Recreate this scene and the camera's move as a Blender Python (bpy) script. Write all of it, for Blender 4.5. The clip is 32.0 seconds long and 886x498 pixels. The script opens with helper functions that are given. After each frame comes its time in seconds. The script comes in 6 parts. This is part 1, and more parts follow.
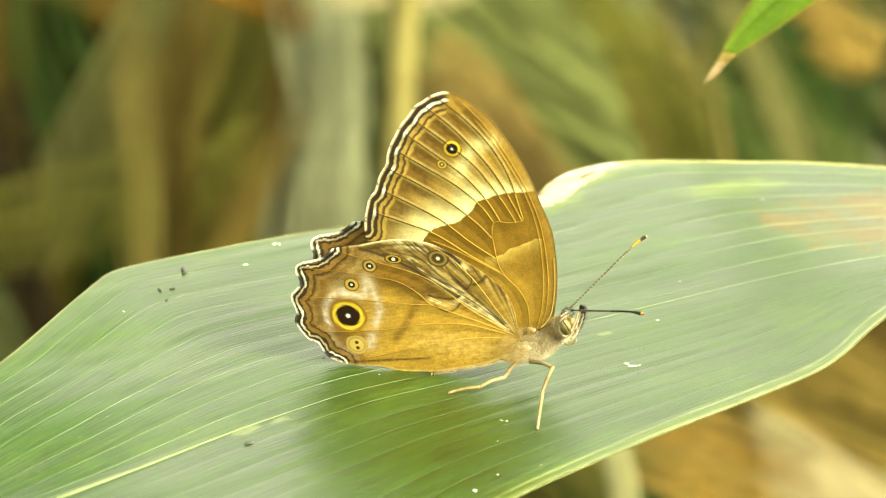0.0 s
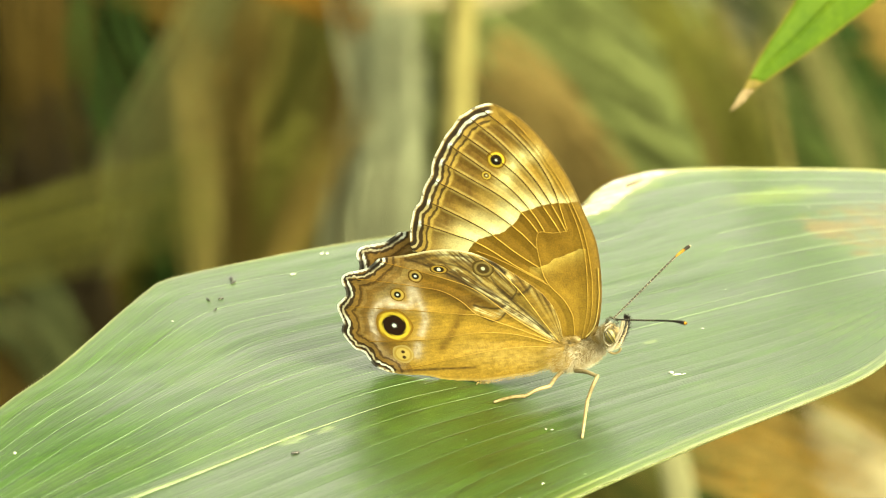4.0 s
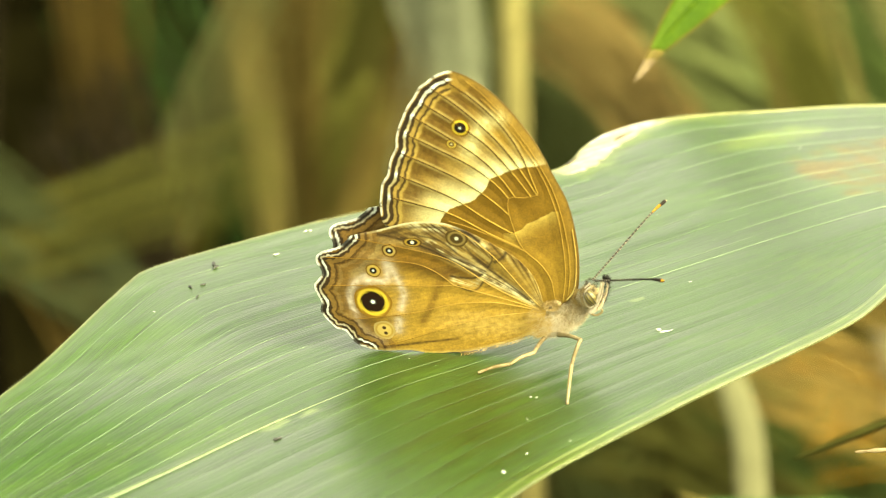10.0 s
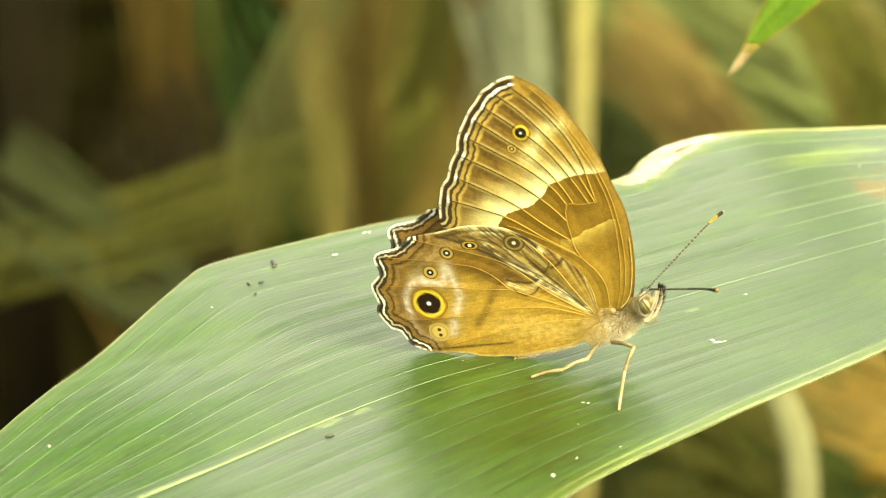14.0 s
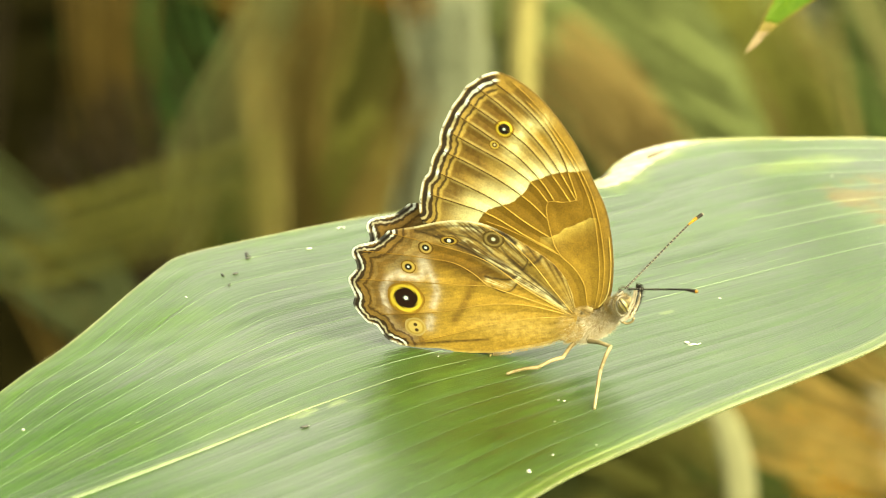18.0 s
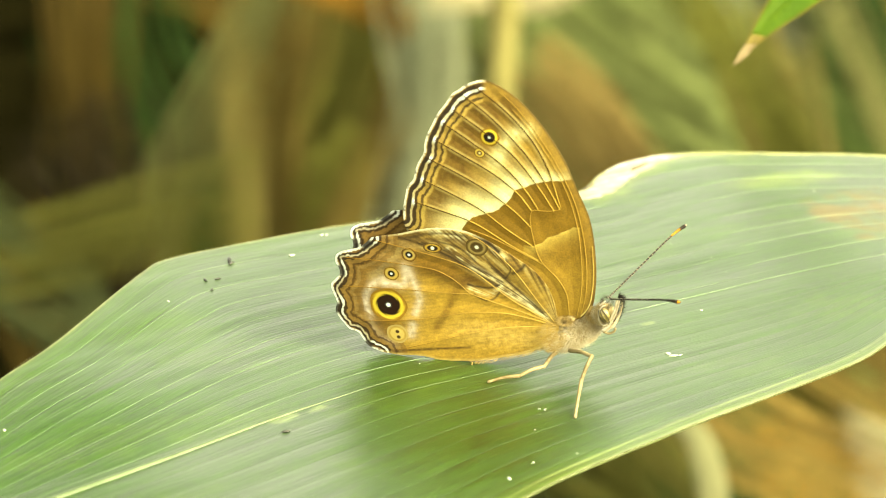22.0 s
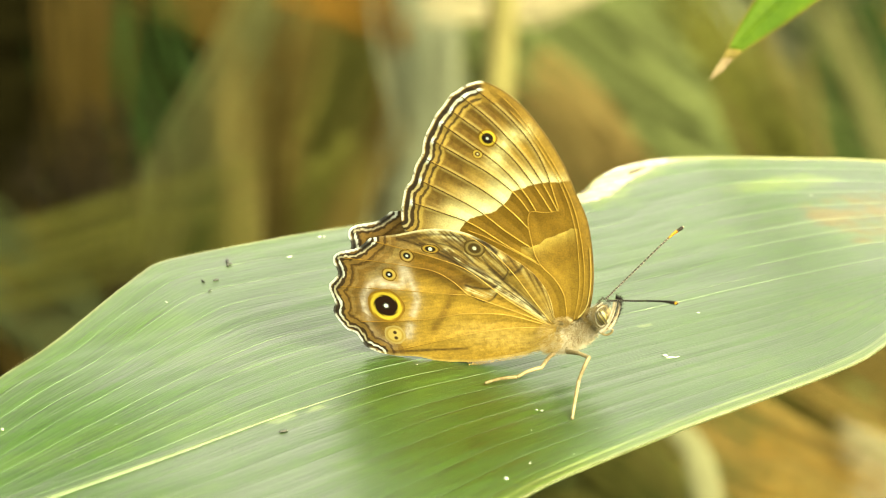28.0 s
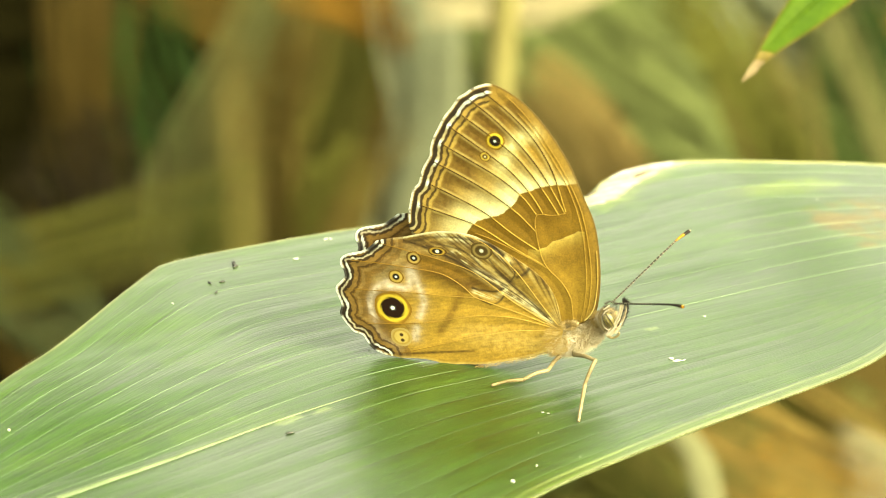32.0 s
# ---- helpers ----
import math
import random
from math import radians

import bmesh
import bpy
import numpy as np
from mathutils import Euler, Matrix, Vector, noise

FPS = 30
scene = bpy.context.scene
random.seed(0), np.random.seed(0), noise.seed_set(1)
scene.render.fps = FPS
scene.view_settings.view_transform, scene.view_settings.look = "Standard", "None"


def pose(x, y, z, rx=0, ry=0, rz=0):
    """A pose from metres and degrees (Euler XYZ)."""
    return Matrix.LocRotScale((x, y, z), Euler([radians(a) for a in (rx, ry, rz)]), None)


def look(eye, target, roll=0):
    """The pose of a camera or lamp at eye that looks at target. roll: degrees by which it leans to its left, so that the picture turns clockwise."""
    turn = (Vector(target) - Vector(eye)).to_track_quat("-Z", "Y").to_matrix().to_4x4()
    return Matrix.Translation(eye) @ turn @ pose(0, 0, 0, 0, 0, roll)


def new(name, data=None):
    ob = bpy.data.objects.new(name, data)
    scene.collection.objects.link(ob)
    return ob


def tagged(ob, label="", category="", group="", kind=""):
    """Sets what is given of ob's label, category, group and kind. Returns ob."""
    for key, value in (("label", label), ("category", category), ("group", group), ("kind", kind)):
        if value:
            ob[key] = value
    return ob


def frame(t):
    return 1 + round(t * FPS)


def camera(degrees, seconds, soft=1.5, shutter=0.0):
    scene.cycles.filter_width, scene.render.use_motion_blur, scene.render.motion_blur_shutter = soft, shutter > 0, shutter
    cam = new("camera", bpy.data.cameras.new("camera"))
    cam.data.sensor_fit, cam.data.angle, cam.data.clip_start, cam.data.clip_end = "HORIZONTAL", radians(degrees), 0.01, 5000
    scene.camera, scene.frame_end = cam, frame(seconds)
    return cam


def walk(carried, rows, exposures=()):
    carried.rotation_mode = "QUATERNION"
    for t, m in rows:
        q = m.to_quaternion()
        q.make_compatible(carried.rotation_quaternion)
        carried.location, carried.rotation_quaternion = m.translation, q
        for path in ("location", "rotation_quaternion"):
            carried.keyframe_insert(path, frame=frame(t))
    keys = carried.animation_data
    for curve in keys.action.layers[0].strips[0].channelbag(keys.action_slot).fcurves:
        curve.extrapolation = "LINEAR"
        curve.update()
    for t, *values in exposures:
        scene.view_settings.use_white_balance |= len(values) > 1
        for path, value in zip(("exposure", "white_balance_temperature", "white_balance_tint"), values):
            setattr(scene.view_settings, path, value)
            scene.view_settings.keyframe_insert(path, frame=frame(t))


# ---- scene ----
# ---- camera and its path ----
cam = camera(14, 32.0, 0.8)
cam.data.dof.use_dof = True
cam.data.dof.focus_distance = 0.470
cam.data.dof.aperture_fstop = 34.5
walk(cam, [
    (0, look((-0.02522, -0.42181, 0.19289), (-0.00975, 0.00026, 0.01836), 0.781)),
    (0.5, look((-0.02529, -0.42231, 0.19309), (-0.01107, -0.00005, 0.01890), 0.692)),
    (1, look((-0.02426, -0.42212, 0.19397), (-0.01223, -0.00005, 0.01914), 0.601)),
    (1.5, look((-0.02348, -0.42257, 0.19447), (-0.01316, -0.00052, 0.01951), 0.531)),
    (2, look((-0.02313, -0.42299, 0.19688), (-0.01396, -0.00163, 0.02019), 0.560)),
    (2.5, look((-0.02287, -0.42278, 0.19643), (-0.01454, -0.00124, 0.02011), 0.531)),
    (3, look((-0.02287, -0.42347, 0.19665), (-0.01490, -0.00187, 0.02048), 0.535)),
    (3.5, look((-0.02361, -0.42443, 0.19591), (-0.01537, -0.00237, 0.02083), 0.403)),
    (5.5, look((-0.01870, -0.42213, 0.19645), (-0.01788, -0.00057, 0.01998), -1.281)),
    (6, look((-0.01808, -0.42098, 0.19702), (-0.01879, -0.00017, 0.01878), -2.211)),
    (6.5, look((-0.01640, -0.41967, 0.19624), (-0.01963, 0.00079, 0.01721), -3.293)),
    (7, look((-0.01306, -0.41955, 0.19535), (-0.02046, 0.00070, 0.01596), -4.351)),
    (7.5, look((-0.01060, -0.41867, 0.19549), (-0.02115, 0.00093, 0.01474), -5.143)),
    (8, look((-0.00835, -0.41894, 0.19716), (-0.02155, -0.00018, 0.01465), -5.614)),
    (8.5, look((-0.00835, -0.41722, 0.19592), (-0.02146, 0.00196, 0.01436), -5.294)),
    (9, look((-0.00789, -0.41713, 0.19626), (-0.01942, 0.00229, 0.01515), -5.158)),
    (9.5, look((-0.00774, -0.41662, 0.19683), (-0.01542, 0.00233, 0.01444), -4.995)),
    (10, look((-0.00626, -0.41617, 0.19592), (-0.01226, 0.00322, 0.01447), -4.534)),
    (10.5, look((-0.00366, -0.41639, 0.19648), (-0.01184, 0.00290, 0.01488), -4.415)),
    (11, look((-0.00045, -0.41872, 0.19868), (-0.01386, -0.00019, 0.01563), -5.399)),
    (11.5, look((-0.00142, -0.41918, 0.19780), (-0.01559, 0.00017, 0.01673), -5.135)),
    (12, look((-0.00257, -0.41851, 0.19715), (-0.01719, 0.00141, 0.01744), -4.667)),
    (12.5, look((-0.00370, -0.41903, 0.19551), (-0.01832, 0.00171, 0.01772), -4.263)),
    (13, look((-0.00573, -0.41815, 0.19531), (-0.01915, 0.00242, 0.01701), -3.674)),
    (13.5, look((-0.00554, -0.41893, 0.19493), (-0.01946, 0.00165, 0.01671), -3.406)),
    (14, look((-0.00579, -0.41995, 0.19498), (-0.01942, 0.00055, 0.01651), -3.143)),
    (14.5, look((-0.00681, -0.41974, 0.19384), (-0.01925, 0.00100, 0.01588), -2.797)),
    (16.5, look((-0.00990, -0.42046, 0.19259), (-0.01849, 0.00071, 0.01542), -1.882)),
    (17, look((-0.01157, -0.42104, 0.19177), (-0.01790, 0.00045, 0.01526), -1.513)),
    (17.5, look((-0.01275, -0.42160, 0.19197), (-0.01736, -0.00010, 0.01541), -1.231)),
    (18, look((-0.01314, -0.42163, 0.19194), (-0.01680, 0.00008, 0.01590), -1.056)),
    (18.5, look((-0.01349, -0.42182, 0.19169), (-0.01625, 0.00040, 0.01686), -0.900)),
    (19, look((-0.01391, -0.42147, 0.19140), (-0.01584, 0.00120, 0.01764), -0.686)),
    (19.5, look((-0.01424, -0.42153, 0.19108), (-0.01548, 0.00148, 0.01813), -0.578)),
    (20, look((-0.01433, -0.42209, 0.19103), (-0.01519, 0.00053, 0.01713), -0.451)),
    (20.5, look((-0.01414, -0.42259, 0.19139), (-0.01502, -0.00090, 0.01525), -0.275)),
    (21, look((-0.01459, -0.42296, 0.19125), (-0.01483, -0.00157, 0.01439), -0.090)),
    (21.5, look((-0.01525, -0.42282, 0.19078), (-0.01476, -0.00080, 0.01541), 0.003)),
    (22, look((-0.01439, -0.42317, 0.19062), (-0.01468, -0.00039, 0.01710), -0.020)),
    (22.5, look((-0.01481, -0.42305, 0.19045), (-0.01464, 0.00033, 0.01840), 0.060)),
    (23, look((-0.01461, -0.42308, 0.19067), (-0.01461, 0.00056, 0.01927), 0.029)),
    (23.5, look((-0.01456, -0.42394, 0.19072), (-0.01462, -0.00009, 0.01984), 0.037)),
    (24, look((-0.01461, -0.42370, 0.19044), (-0.01460, 0.00013, 0.01951), 0.032)),
    (24.5, look((-0.01455, -0.42364, 0.19016), (-0.01457, 0.00016, 0.01914), 0.044)),
    (25, look((-0.01456, -0.42405, 0.19027), (-0.01456, -0.00033, 0.01907), -0.000)),
    (25.5, look((-0.01452, -0.42386, 0.18998), (-0.01450, -0.00018, 0.01868), 0.007)),
    (27.5, look((-0.01435, -0.42471, 0.18920), (-0.01438, -0.00110, 0.01773), 0.071)),
    (28, look((-0.01465, -0.42468, 0.18922), (-0.01440, -0.00116, 0.01754), 0.196)),
    (28.5, look((-0.01512, -0.42468, 0.18927), (-0.01449, -0.00120, 0.01749), 0.269)),
    (29, look((-0.01533, -0.42450, 0.18960), (-0.01468, -0.00114, 0.01750), 0.354)),
    (29.5, look((-0.01576, -0.42406, 0.18975), (-0.01494, -0.00081, 0.01739), 0.405)),
    (30, look((-0.01617, -0.42486, 0.18958), (-0.01521, -0.00142, 0.01770), 0.515)),
    (30.5, look((-0.01566, -0.42478, 0.18943), (-0.01535, -0.00129, 0.01765), 0.500)),
    (31, look((-0.01570, -0.42443, 0.18917), (-0.01531, -0.00089, 0.01753), 0.514)),
    (31.5, look((-0.01530, -0.42499, 0.18958), (-0.01531, -0.00149, 0.01783), 0.519)),
    (32, look((-0.01572, -0.42493, 0.18932), (-0.01529, -0.00129, 0.01792), 0.422)),
], [(0.0, 2.59, 9200, -2), (3.0, 2.58, 9200, -2), (7.0, 2.59, 9200, -2), (13.0, 2.60, 9200, -2), (18.0, 2.61, 9200, -2), (23.0, 2.65, 9200, -2), (32.0, 2.65, 9200, -2)])

# ---- daylight: bright thin cloud, soft sun from the viewer's side ----
SUN_UP, SUN_TURN = radians(40), radians(126)
world = bpy.data.worlds.new("sky")
scene.world = world
world.use_nodes = True
wn = world.node_tree.nodes
sky = wn.new("ShaderNodeTexSky")
sky.sky_type = "NISHITA"
sky.sun_disc = False
sky.sun_elevation, sky.sun_rotation = SUN_UP, SUN_TURN
sky.air_density, sky.dust_density = 1.0, 4.0
wn["Background"].inputs["Strength"].default_value = 0.15
cloud_veil = wn.new("ShaderNodeHueSaturation")
cloud_veil.inputs["Saturation"].default_value = 0.22
world.node_tree.links.new(sky.outputs["Color"], cloud_veil.inputs["Color"])
world.node_tree.links.new(cloud_veil.outputs["Color"], wn["Background"].inputs["Color"])
sun = new("sun", bpy.data.lights.new("sun", "SUN"))
sun.data.energy, sun.data.angle, sun.data.color = 1.3, radians(25), (1.0, 0.95, 0.85)
sun_way = Vector((math.sin(SUN_TURN) * math.cos(SUN_UP), math.cos(SUN_TURN) * math.cos(SUN_UP), math.sin(SUN_UP)))
sun.matrix_world = look(sun_way * 3, (0, 0, 0))


# ---- colour and material helpers ----
def lin(r, g, b, k=0.5):
    """Linear base colour from a display colour, k: the share of light that white paint sends back."""
    return tuple((c / 255.0 / 12.92 if c < 10.3 else ((c / 255.0 + 0.055) / 1.055) ** 2.4) * k for c in (r, g, b))


def material(name, rough=0.6, spec=0.4):
    m = bpy.data.materials.new(name)
    m.use_nodes = True
    b = m.node_tree.nodes["Principled BSDF"]
    b.inputs["Roughness"].default_value = rough
    b.inputs["Specular IOR Level"].default_value = spec
    return m, m.node_tree.nodes, m.node_tree.links, b


def grain(name, c1, c2, scale, rough=0.6, spec=0.4, stretch=(1, 1, 1), bump=0.15, fine=9.0, through_light=0.0, depth=0.0004, vary=0.0):
    """Two colours mixed by noise at two scales, with fine relief; scale in cycles a metre. vary: from piece to piece."""
    m, n, k, b = material(name, rough, spec)
    co = n.new("ShaderNodeTexCoord")
    mp = n.new("ShaderNodeMapping")
    mp.inputs["Scale"].default_value = stretch
    k.new(co.outputs["Object"], mp.inputs["Vector"])
    a = n.new("ShaderNodeTexNoise")
    a.inputs["Scale"].default_value, a.inputs["Detail"].default_value = scale, 5
    f = n.new("ShaderNodeTexNoise")
    f.inputs["Scale"].default_value, f.inputs["Detail"].default_value = scale * fine, 3
    for t in (a, f):
        k.new(mp.outputs["Vector"], t.inputs["Vector"])
    add = n.new("ShaderNodeMath")
    add.operation = "MULTIPLY_ADD"
    add.inputs[1].default_value = 0.45
    k.new(f.outputs["Fac"], add.inputs[0])
    k.new(a.outputs["Fac"], add.inputs[2])
    ramp = n.new("ShaderNodeValToRGB")
    ramp.color_ramp.elements[0].position, ramp.color_ramp.elements[1].position = 0.52, 0.92
    ramp.color_ramp.elements[0].color, ramp.color_ramp.elements[1].color = (*c1, 1), (*c2, 1)
    k.new(add.outputs[0], ramp.inputs["Fac"])
    colour = ramp.outputs["Color"]
    if vary:
        info = n.new("ShaderNodeObjectInfo")
        mr = n.new("ShaderNodeMapRange")
        mr.inputs["To Min"].default_value, mr.inputs["To Max"].default_value = 1 - vary, 1 + vary
        k.new(info.outputs["Random"], mr.inputs["Value"])
        mu = n.new("ShaderNodeVectorMath")
        mu.operation = "SCALE"
        k.new(colour, mu.inputs[0])
        k.new(mr.outputs["Result"], mu.inputs["Scale"])
        colour = mu.outputs["Vector"]
    k.new(colour, b.inputs["Base Color"])
    bp = n.new("ShaderNodeBump")
    bp.inputs["Strength"].default_value, bp.inputs["Distance"].default_value = bump, depth
    k.new(f.outputs["Fac"], bp.inputs["Height"])
    k.new(bp.outputs["Normal"], b.inputs["Normal"])
    if through_light:
        translucent(m, n, k, b, colour, through_light)
    return m


def translucent(m, n, k, b, colour, share):
    tr = n.new("ShaderNodeBsdfTranslucent")
    mix = n.new("ShaderNodeMixShader")
    mix.inputs["Fac"].default_value = share
    k.new(colour, tr.inputs["Color"])
    k.new(b.outputs["BSDF"], mix.inputs[1])
    k.new(tr.outputs["BSDF"], mix.inputs[2])
    k.new(mix.outputs["Shader"], n["Material Output"].inputs["Surface"])


def painted(name, rough, spec, noise_scale, amount, bump=0.1, share=0.0, stretch=(1, 1, 1), depth=0.0001):
    """The colour that the wing scales carry (attribute 'tint'), broken up by grain at two scales."""
    m, n, k, b = material(name, rough, spec)
    at = n.new("ShaderNodeAttribute")
    at.attribute_name = "tint"
    co = n.new("ShaderNodeTexCoord")
    mp = n.new("ShaderNodeMapping")
    mp.inputs["Scale"].default_value = stretch
    k.new(co.outputs["Object"], mp.inputs["Vector"])
    a = n.new("ShaderNodeTexNoise")
    a.inputs["Scale"].default_value, a.inputs["Detail"].default_value = noise_scale, 4
    f = n.new("ShaderNodeTexNoise")
    f.inputs["Scale"].default_value, f.inputs["Detail"].default_value = noise_scale * 7, 2
    for t in (a, f):
        k.new(mp.outputs["Vector"], t.inputs["Vector"])
    s = n.new("ShaderNodeMath")
    s.operation = "ADD"
    k.new(a.outputs["Fac"], s.inputs[0])
    k.new(f.outputs["Fac"], s.inputs[1])
    mr = n.new("ShaderNodeMapRange")
    mr.inputs["From Min"].default_value, mr.inputs["From Max"].default_value = 0.55, 1.45
    mr.inputs["To Min"].default_value, mr.inputs["To Max"].default_value = 1 - amount, 1 + amount
    k.new(s.outputs[0], mr.inputs["Value"])
    mu = n.new("ShaderNodeVectorMath")
    mu.operation = "SCALE"
    k.new(at.outputs["Color"], mu.inputs[0])
    k.new(mr.outputs["Result"], mu.inputs["Scale"])
    k.new(mu.outputs["Vector"], b.inputs["Base Color"])
    bp = n.new("ShaderNodeBump")
    bp.inputs["Strength"].default_value, bp.inputs["Distance"].default_value = bump, depth
    k.new(f.outputs["Fac"], bp.inputs["Height"])
    k.new(bp.outputs["Normal"], b.inputs["Normal"])
    if share:
        translucent(m, n, k, b, mu.outputs["Vector"], share)
    return m


MM = 0.001


# ---- mesh helpers ----
def link(name, verts, faces, mat, parent=None, label="", smooth=True, m=None):
    me = bpy.data.meshes.new(name)
    me.from_pydata([tuple(v) for v in verts], [], [tuple(f) for f in faces])
    me.materials.append(mat)
    if smooth:
        me.polygons.foreach_set("use_smooth", [True] * len(me.polygons))
    me.update()
    ob = new(name, me)
    if parent is not None:
        ob.parent = parent
    if m is not None:
        ob.matrix_local = m
    if label:
        ob["label"] = label
    return ob


def tint(ob, colours):
    at = ob.data.color_attributes.new("tint", "FLOAT_COLOR", "POINT")
    full = np.ones((len(ob.data.vertices), 4), dtype=np.float32)
    full[:, :3] = colours
    at.data.foreach_set("color", full.ravel())


def spline(points, steps=8, closed=False):
    """A smooth line through the points (numpy array)."""
    p = np.array(points, dtype=float)
    n = len(p)
    out = []
    last = n if closed else n - 1
    for i in range(last):
        if closed:
            a, b, c, d = p[(i - 1) % n], p[i], p[(i + 1) % n], p[(i + 2) % n]
        else:
            a, b, c, d = p[max(i - 1, 0)], p[i], p[i + 1], p[min(i + 2, n - 1)]
        for j in range(steps):
            t = j / steps
            out.append(0.5 * (2 * b + (c - a) * t + (2 * a - 5 * b + 4 * c - d) * t * t + (3 * b - a - 3 * c + d) * t ** 3))
    if not closed:
        out.append(p[-1])
    return np.array(out)


def tube_data(line, radii, sides=8):
    """Verts and faces of a closed tube along a line of points, with a radius at each point."""
    line = np.array(line, dtype=float)
    n = len(line)
    radii = np.broadcast_to(np.array(radii, dtype=float), (n,))
    way = np.gradient(line, axis=0)
    way /= np.linalg.norm(way, axis=1)[:, None] + 1e-12
    ref = np.array((0.13, 0.31, 0.94))
    verts, faces = [], []
    for i in range(n):
        u = np.cross(way[i], ref)
        u /= np.linalg.norm(u) + 1e-12
        v = np.cross(way[i], u)
        for s in range(sides):
            a = 2 * math.pi * s / sides
            verts.append(line[i] + radii[i] * (math.cos(a) * u + math.sin(a) * v))
    for i in range(n - 1):
        for s in range(sides):
            t = (s + 1) % sides
            faces.append((i * sides + s, i * sides + t, (i + 1) * sides + t, (i + 1) * sides + s))
    faces.append(tuple(range(sides - 1, -1, -1)))
    faces.append(tuple((n - 1) * sides + s for s in range(sides)))
    return verts, faces


def ball_data(centre, axes, rings=14, sides=20):
    """An ellipsoid; axes: three half-axis vectors."""
    c, (a, b, d) = np.array(centre, dtype=float), [np.array(x, dtype=float) for x in axes]
    verts, faces = [c - d], []
    for i in range(1, rings):
        t = -math.pi / 2 + math.pi * i / rings
        for s in range(sides):
            p = 2 * math.pi * s / sides
            verts.append(c + math.cos(t) * (math.cos(p) * a + math.sin(p) * b) + math.sin(t) * d)
    verts.append(c + d)
    for s in range(sides):
        faces.append((0, 1 + (s + 1) % sides, 1 + s))
    for i in range(rings - 2):
        for s in range(sides):
            p, q = 1 + i * sides, 1 + (s + 1) % sides - 1
            faces.append((p + s, p + q, p + sides + q, p + sides + s))
    top = len(verts) - 1
    for s in range(sides):
        faces.append((top, top - sides + s, top - sides + (s + 1) % sides))
    return verts, faces


def sm(x, a, b):
    t = np.clip((x - a) / (b - a), 0, 1)
    return t * t * (3 - 2 * t)


def line_dist(p, line):
    """Distance of the points p (n x 2) from a polyline, and where along it (0 to 1) the nearest place is."""
    best, where = np.full(len(p), 1e9), np.zeros(len(p))
    m = len(line) - 1
    for i in range(m):
        a, d = line[i], line[i + 1] - line[i]
        t = np.clip(((p - a) @ d) / (d @ d + 1e-12), 0, 1)
        q = np.hypot(*(p - a - t[:, None] * d).T)
        near = q < best
        best[near], where[near] = q[near], (i + t[near]) / m
    return best, where


def inside(p, poly):
    r = np.zeros(len(p), dtype=bool)
    q = np.roll(poly, -1, axis=0)
    for (x0, y0), (x1, y1) in zip(poly, q):
        if y0 == y1:
            continue
        c = ((y0 > p[:, 1]) != (y1 > p[:, 1])) & (p[:, 0] < (x1 - x0) * (p[:, 1] - y0) / (y1 - y0) + x0)
        r ^= c
    return r


def sheet(outline, step):
    """A fine net of quads that fills a closed outline; its rim is drawn onto the outline."""
    lo, hi = outline.min(0) - step, outline.max(0) + step
    nx, ny = int((hi[0] - lo[0]) / step) + 2, int((hi[1] - lo[1]) / step) + 2
    gx, gy = np.meshgrid(lo[0] + step * np.arange(nx), lo[1] + step * np.arange(ny))
    p = np.stack([gx.ravel(), gy.ravel()], 1)
    ins = inside(p, outline)
    g = ins.reshape(ny, nx)
    cell = g[:-1, :-1] | g[1:, :-1] | g[:-1, 1:] | g[1:, 1:]
    j, i = np.nonzero(cell)
    quads = np.stack([j * nx + i, j * nx + i + 1, (j + 1) * nx + i + 1, (j + 1) * nx + i], 1)
    used = np.unique(quads)
    back = np.full(len(p), -1)
    back[used] = np.arange(len(used))
    pts = p[used]
    ring = np.vstack([outline, outline[:1]])
    out = ~ins[used]
    loose = pts[out]
    best, place = np.full(len(loose), 1e9), loose.copy()
    for k in range(len(ring) - 1):
        a, d = ring[k], ring[k + 1] - ring[k]
        t = np.clip(((loose - a) @ d) / (d @ d + 1e-12), 0, 1)
        q = a + t[:, None] * d
        e = np.hypot(*(loose - q).T)
        near = e < best
        best[near], place[near] = e[near], q[near]
    pts[out] = place
    return pts, back[quads]


def speckle(p, scale, seed=0.0):
    """Soft noise, about -1 to 1, at the points p in mm."""
    return np.array([noise.noise((x * scale + seed, y * scale - seed, seed)) for x, y in p])


# ---- materials ----
M_WING = painted("wing_scales", 0.75, 0.25, 900, 0.24, 0.4, 0.18, (1, 1, 1), 0.00008)
M_SPOT = painted("eyespot_scales", 0.8, 0.10, 500, 0.10, 0.3)
M_FUR = grain("body_fur", lin(186, 168, 118), lin(244, 234, 198), 900, 0.85, 0.15)
M_BODY = grain("body_scales", lin(150, 128, 80), lin(200, 182, 130), 500, 0.8, 0.2, bump=0.6)
M_LEG = grain("leg", lin(122, 106, 62), lin(188, 172, 126), 420, 0.6, 0.3)
M_STRAW_HAIR = grain("straw_hair", lin(176, 144, 72), lin(226, 200, 128), 900, 0.8, 0.2)
M_GOLD = grain("golden_hair", lin(136, 112, 58), lin(200, 174, 108), 900, 0.8, 0.2)
M_BLACK = grain("black_scales", (0.008, 0.006, 0.004), (0.02, 0.016, 0.012), 900, 0.75, 0.12)
M_PALE = grain("pale_scales", lin(190, 178, 140), lin(226, 216, 186), 900, 0.7, 0.25)
M_RING = grain("antenna_ring", lin(176, 172, 146), lin(210, 205, 180), 900, 0.6, 0.3)
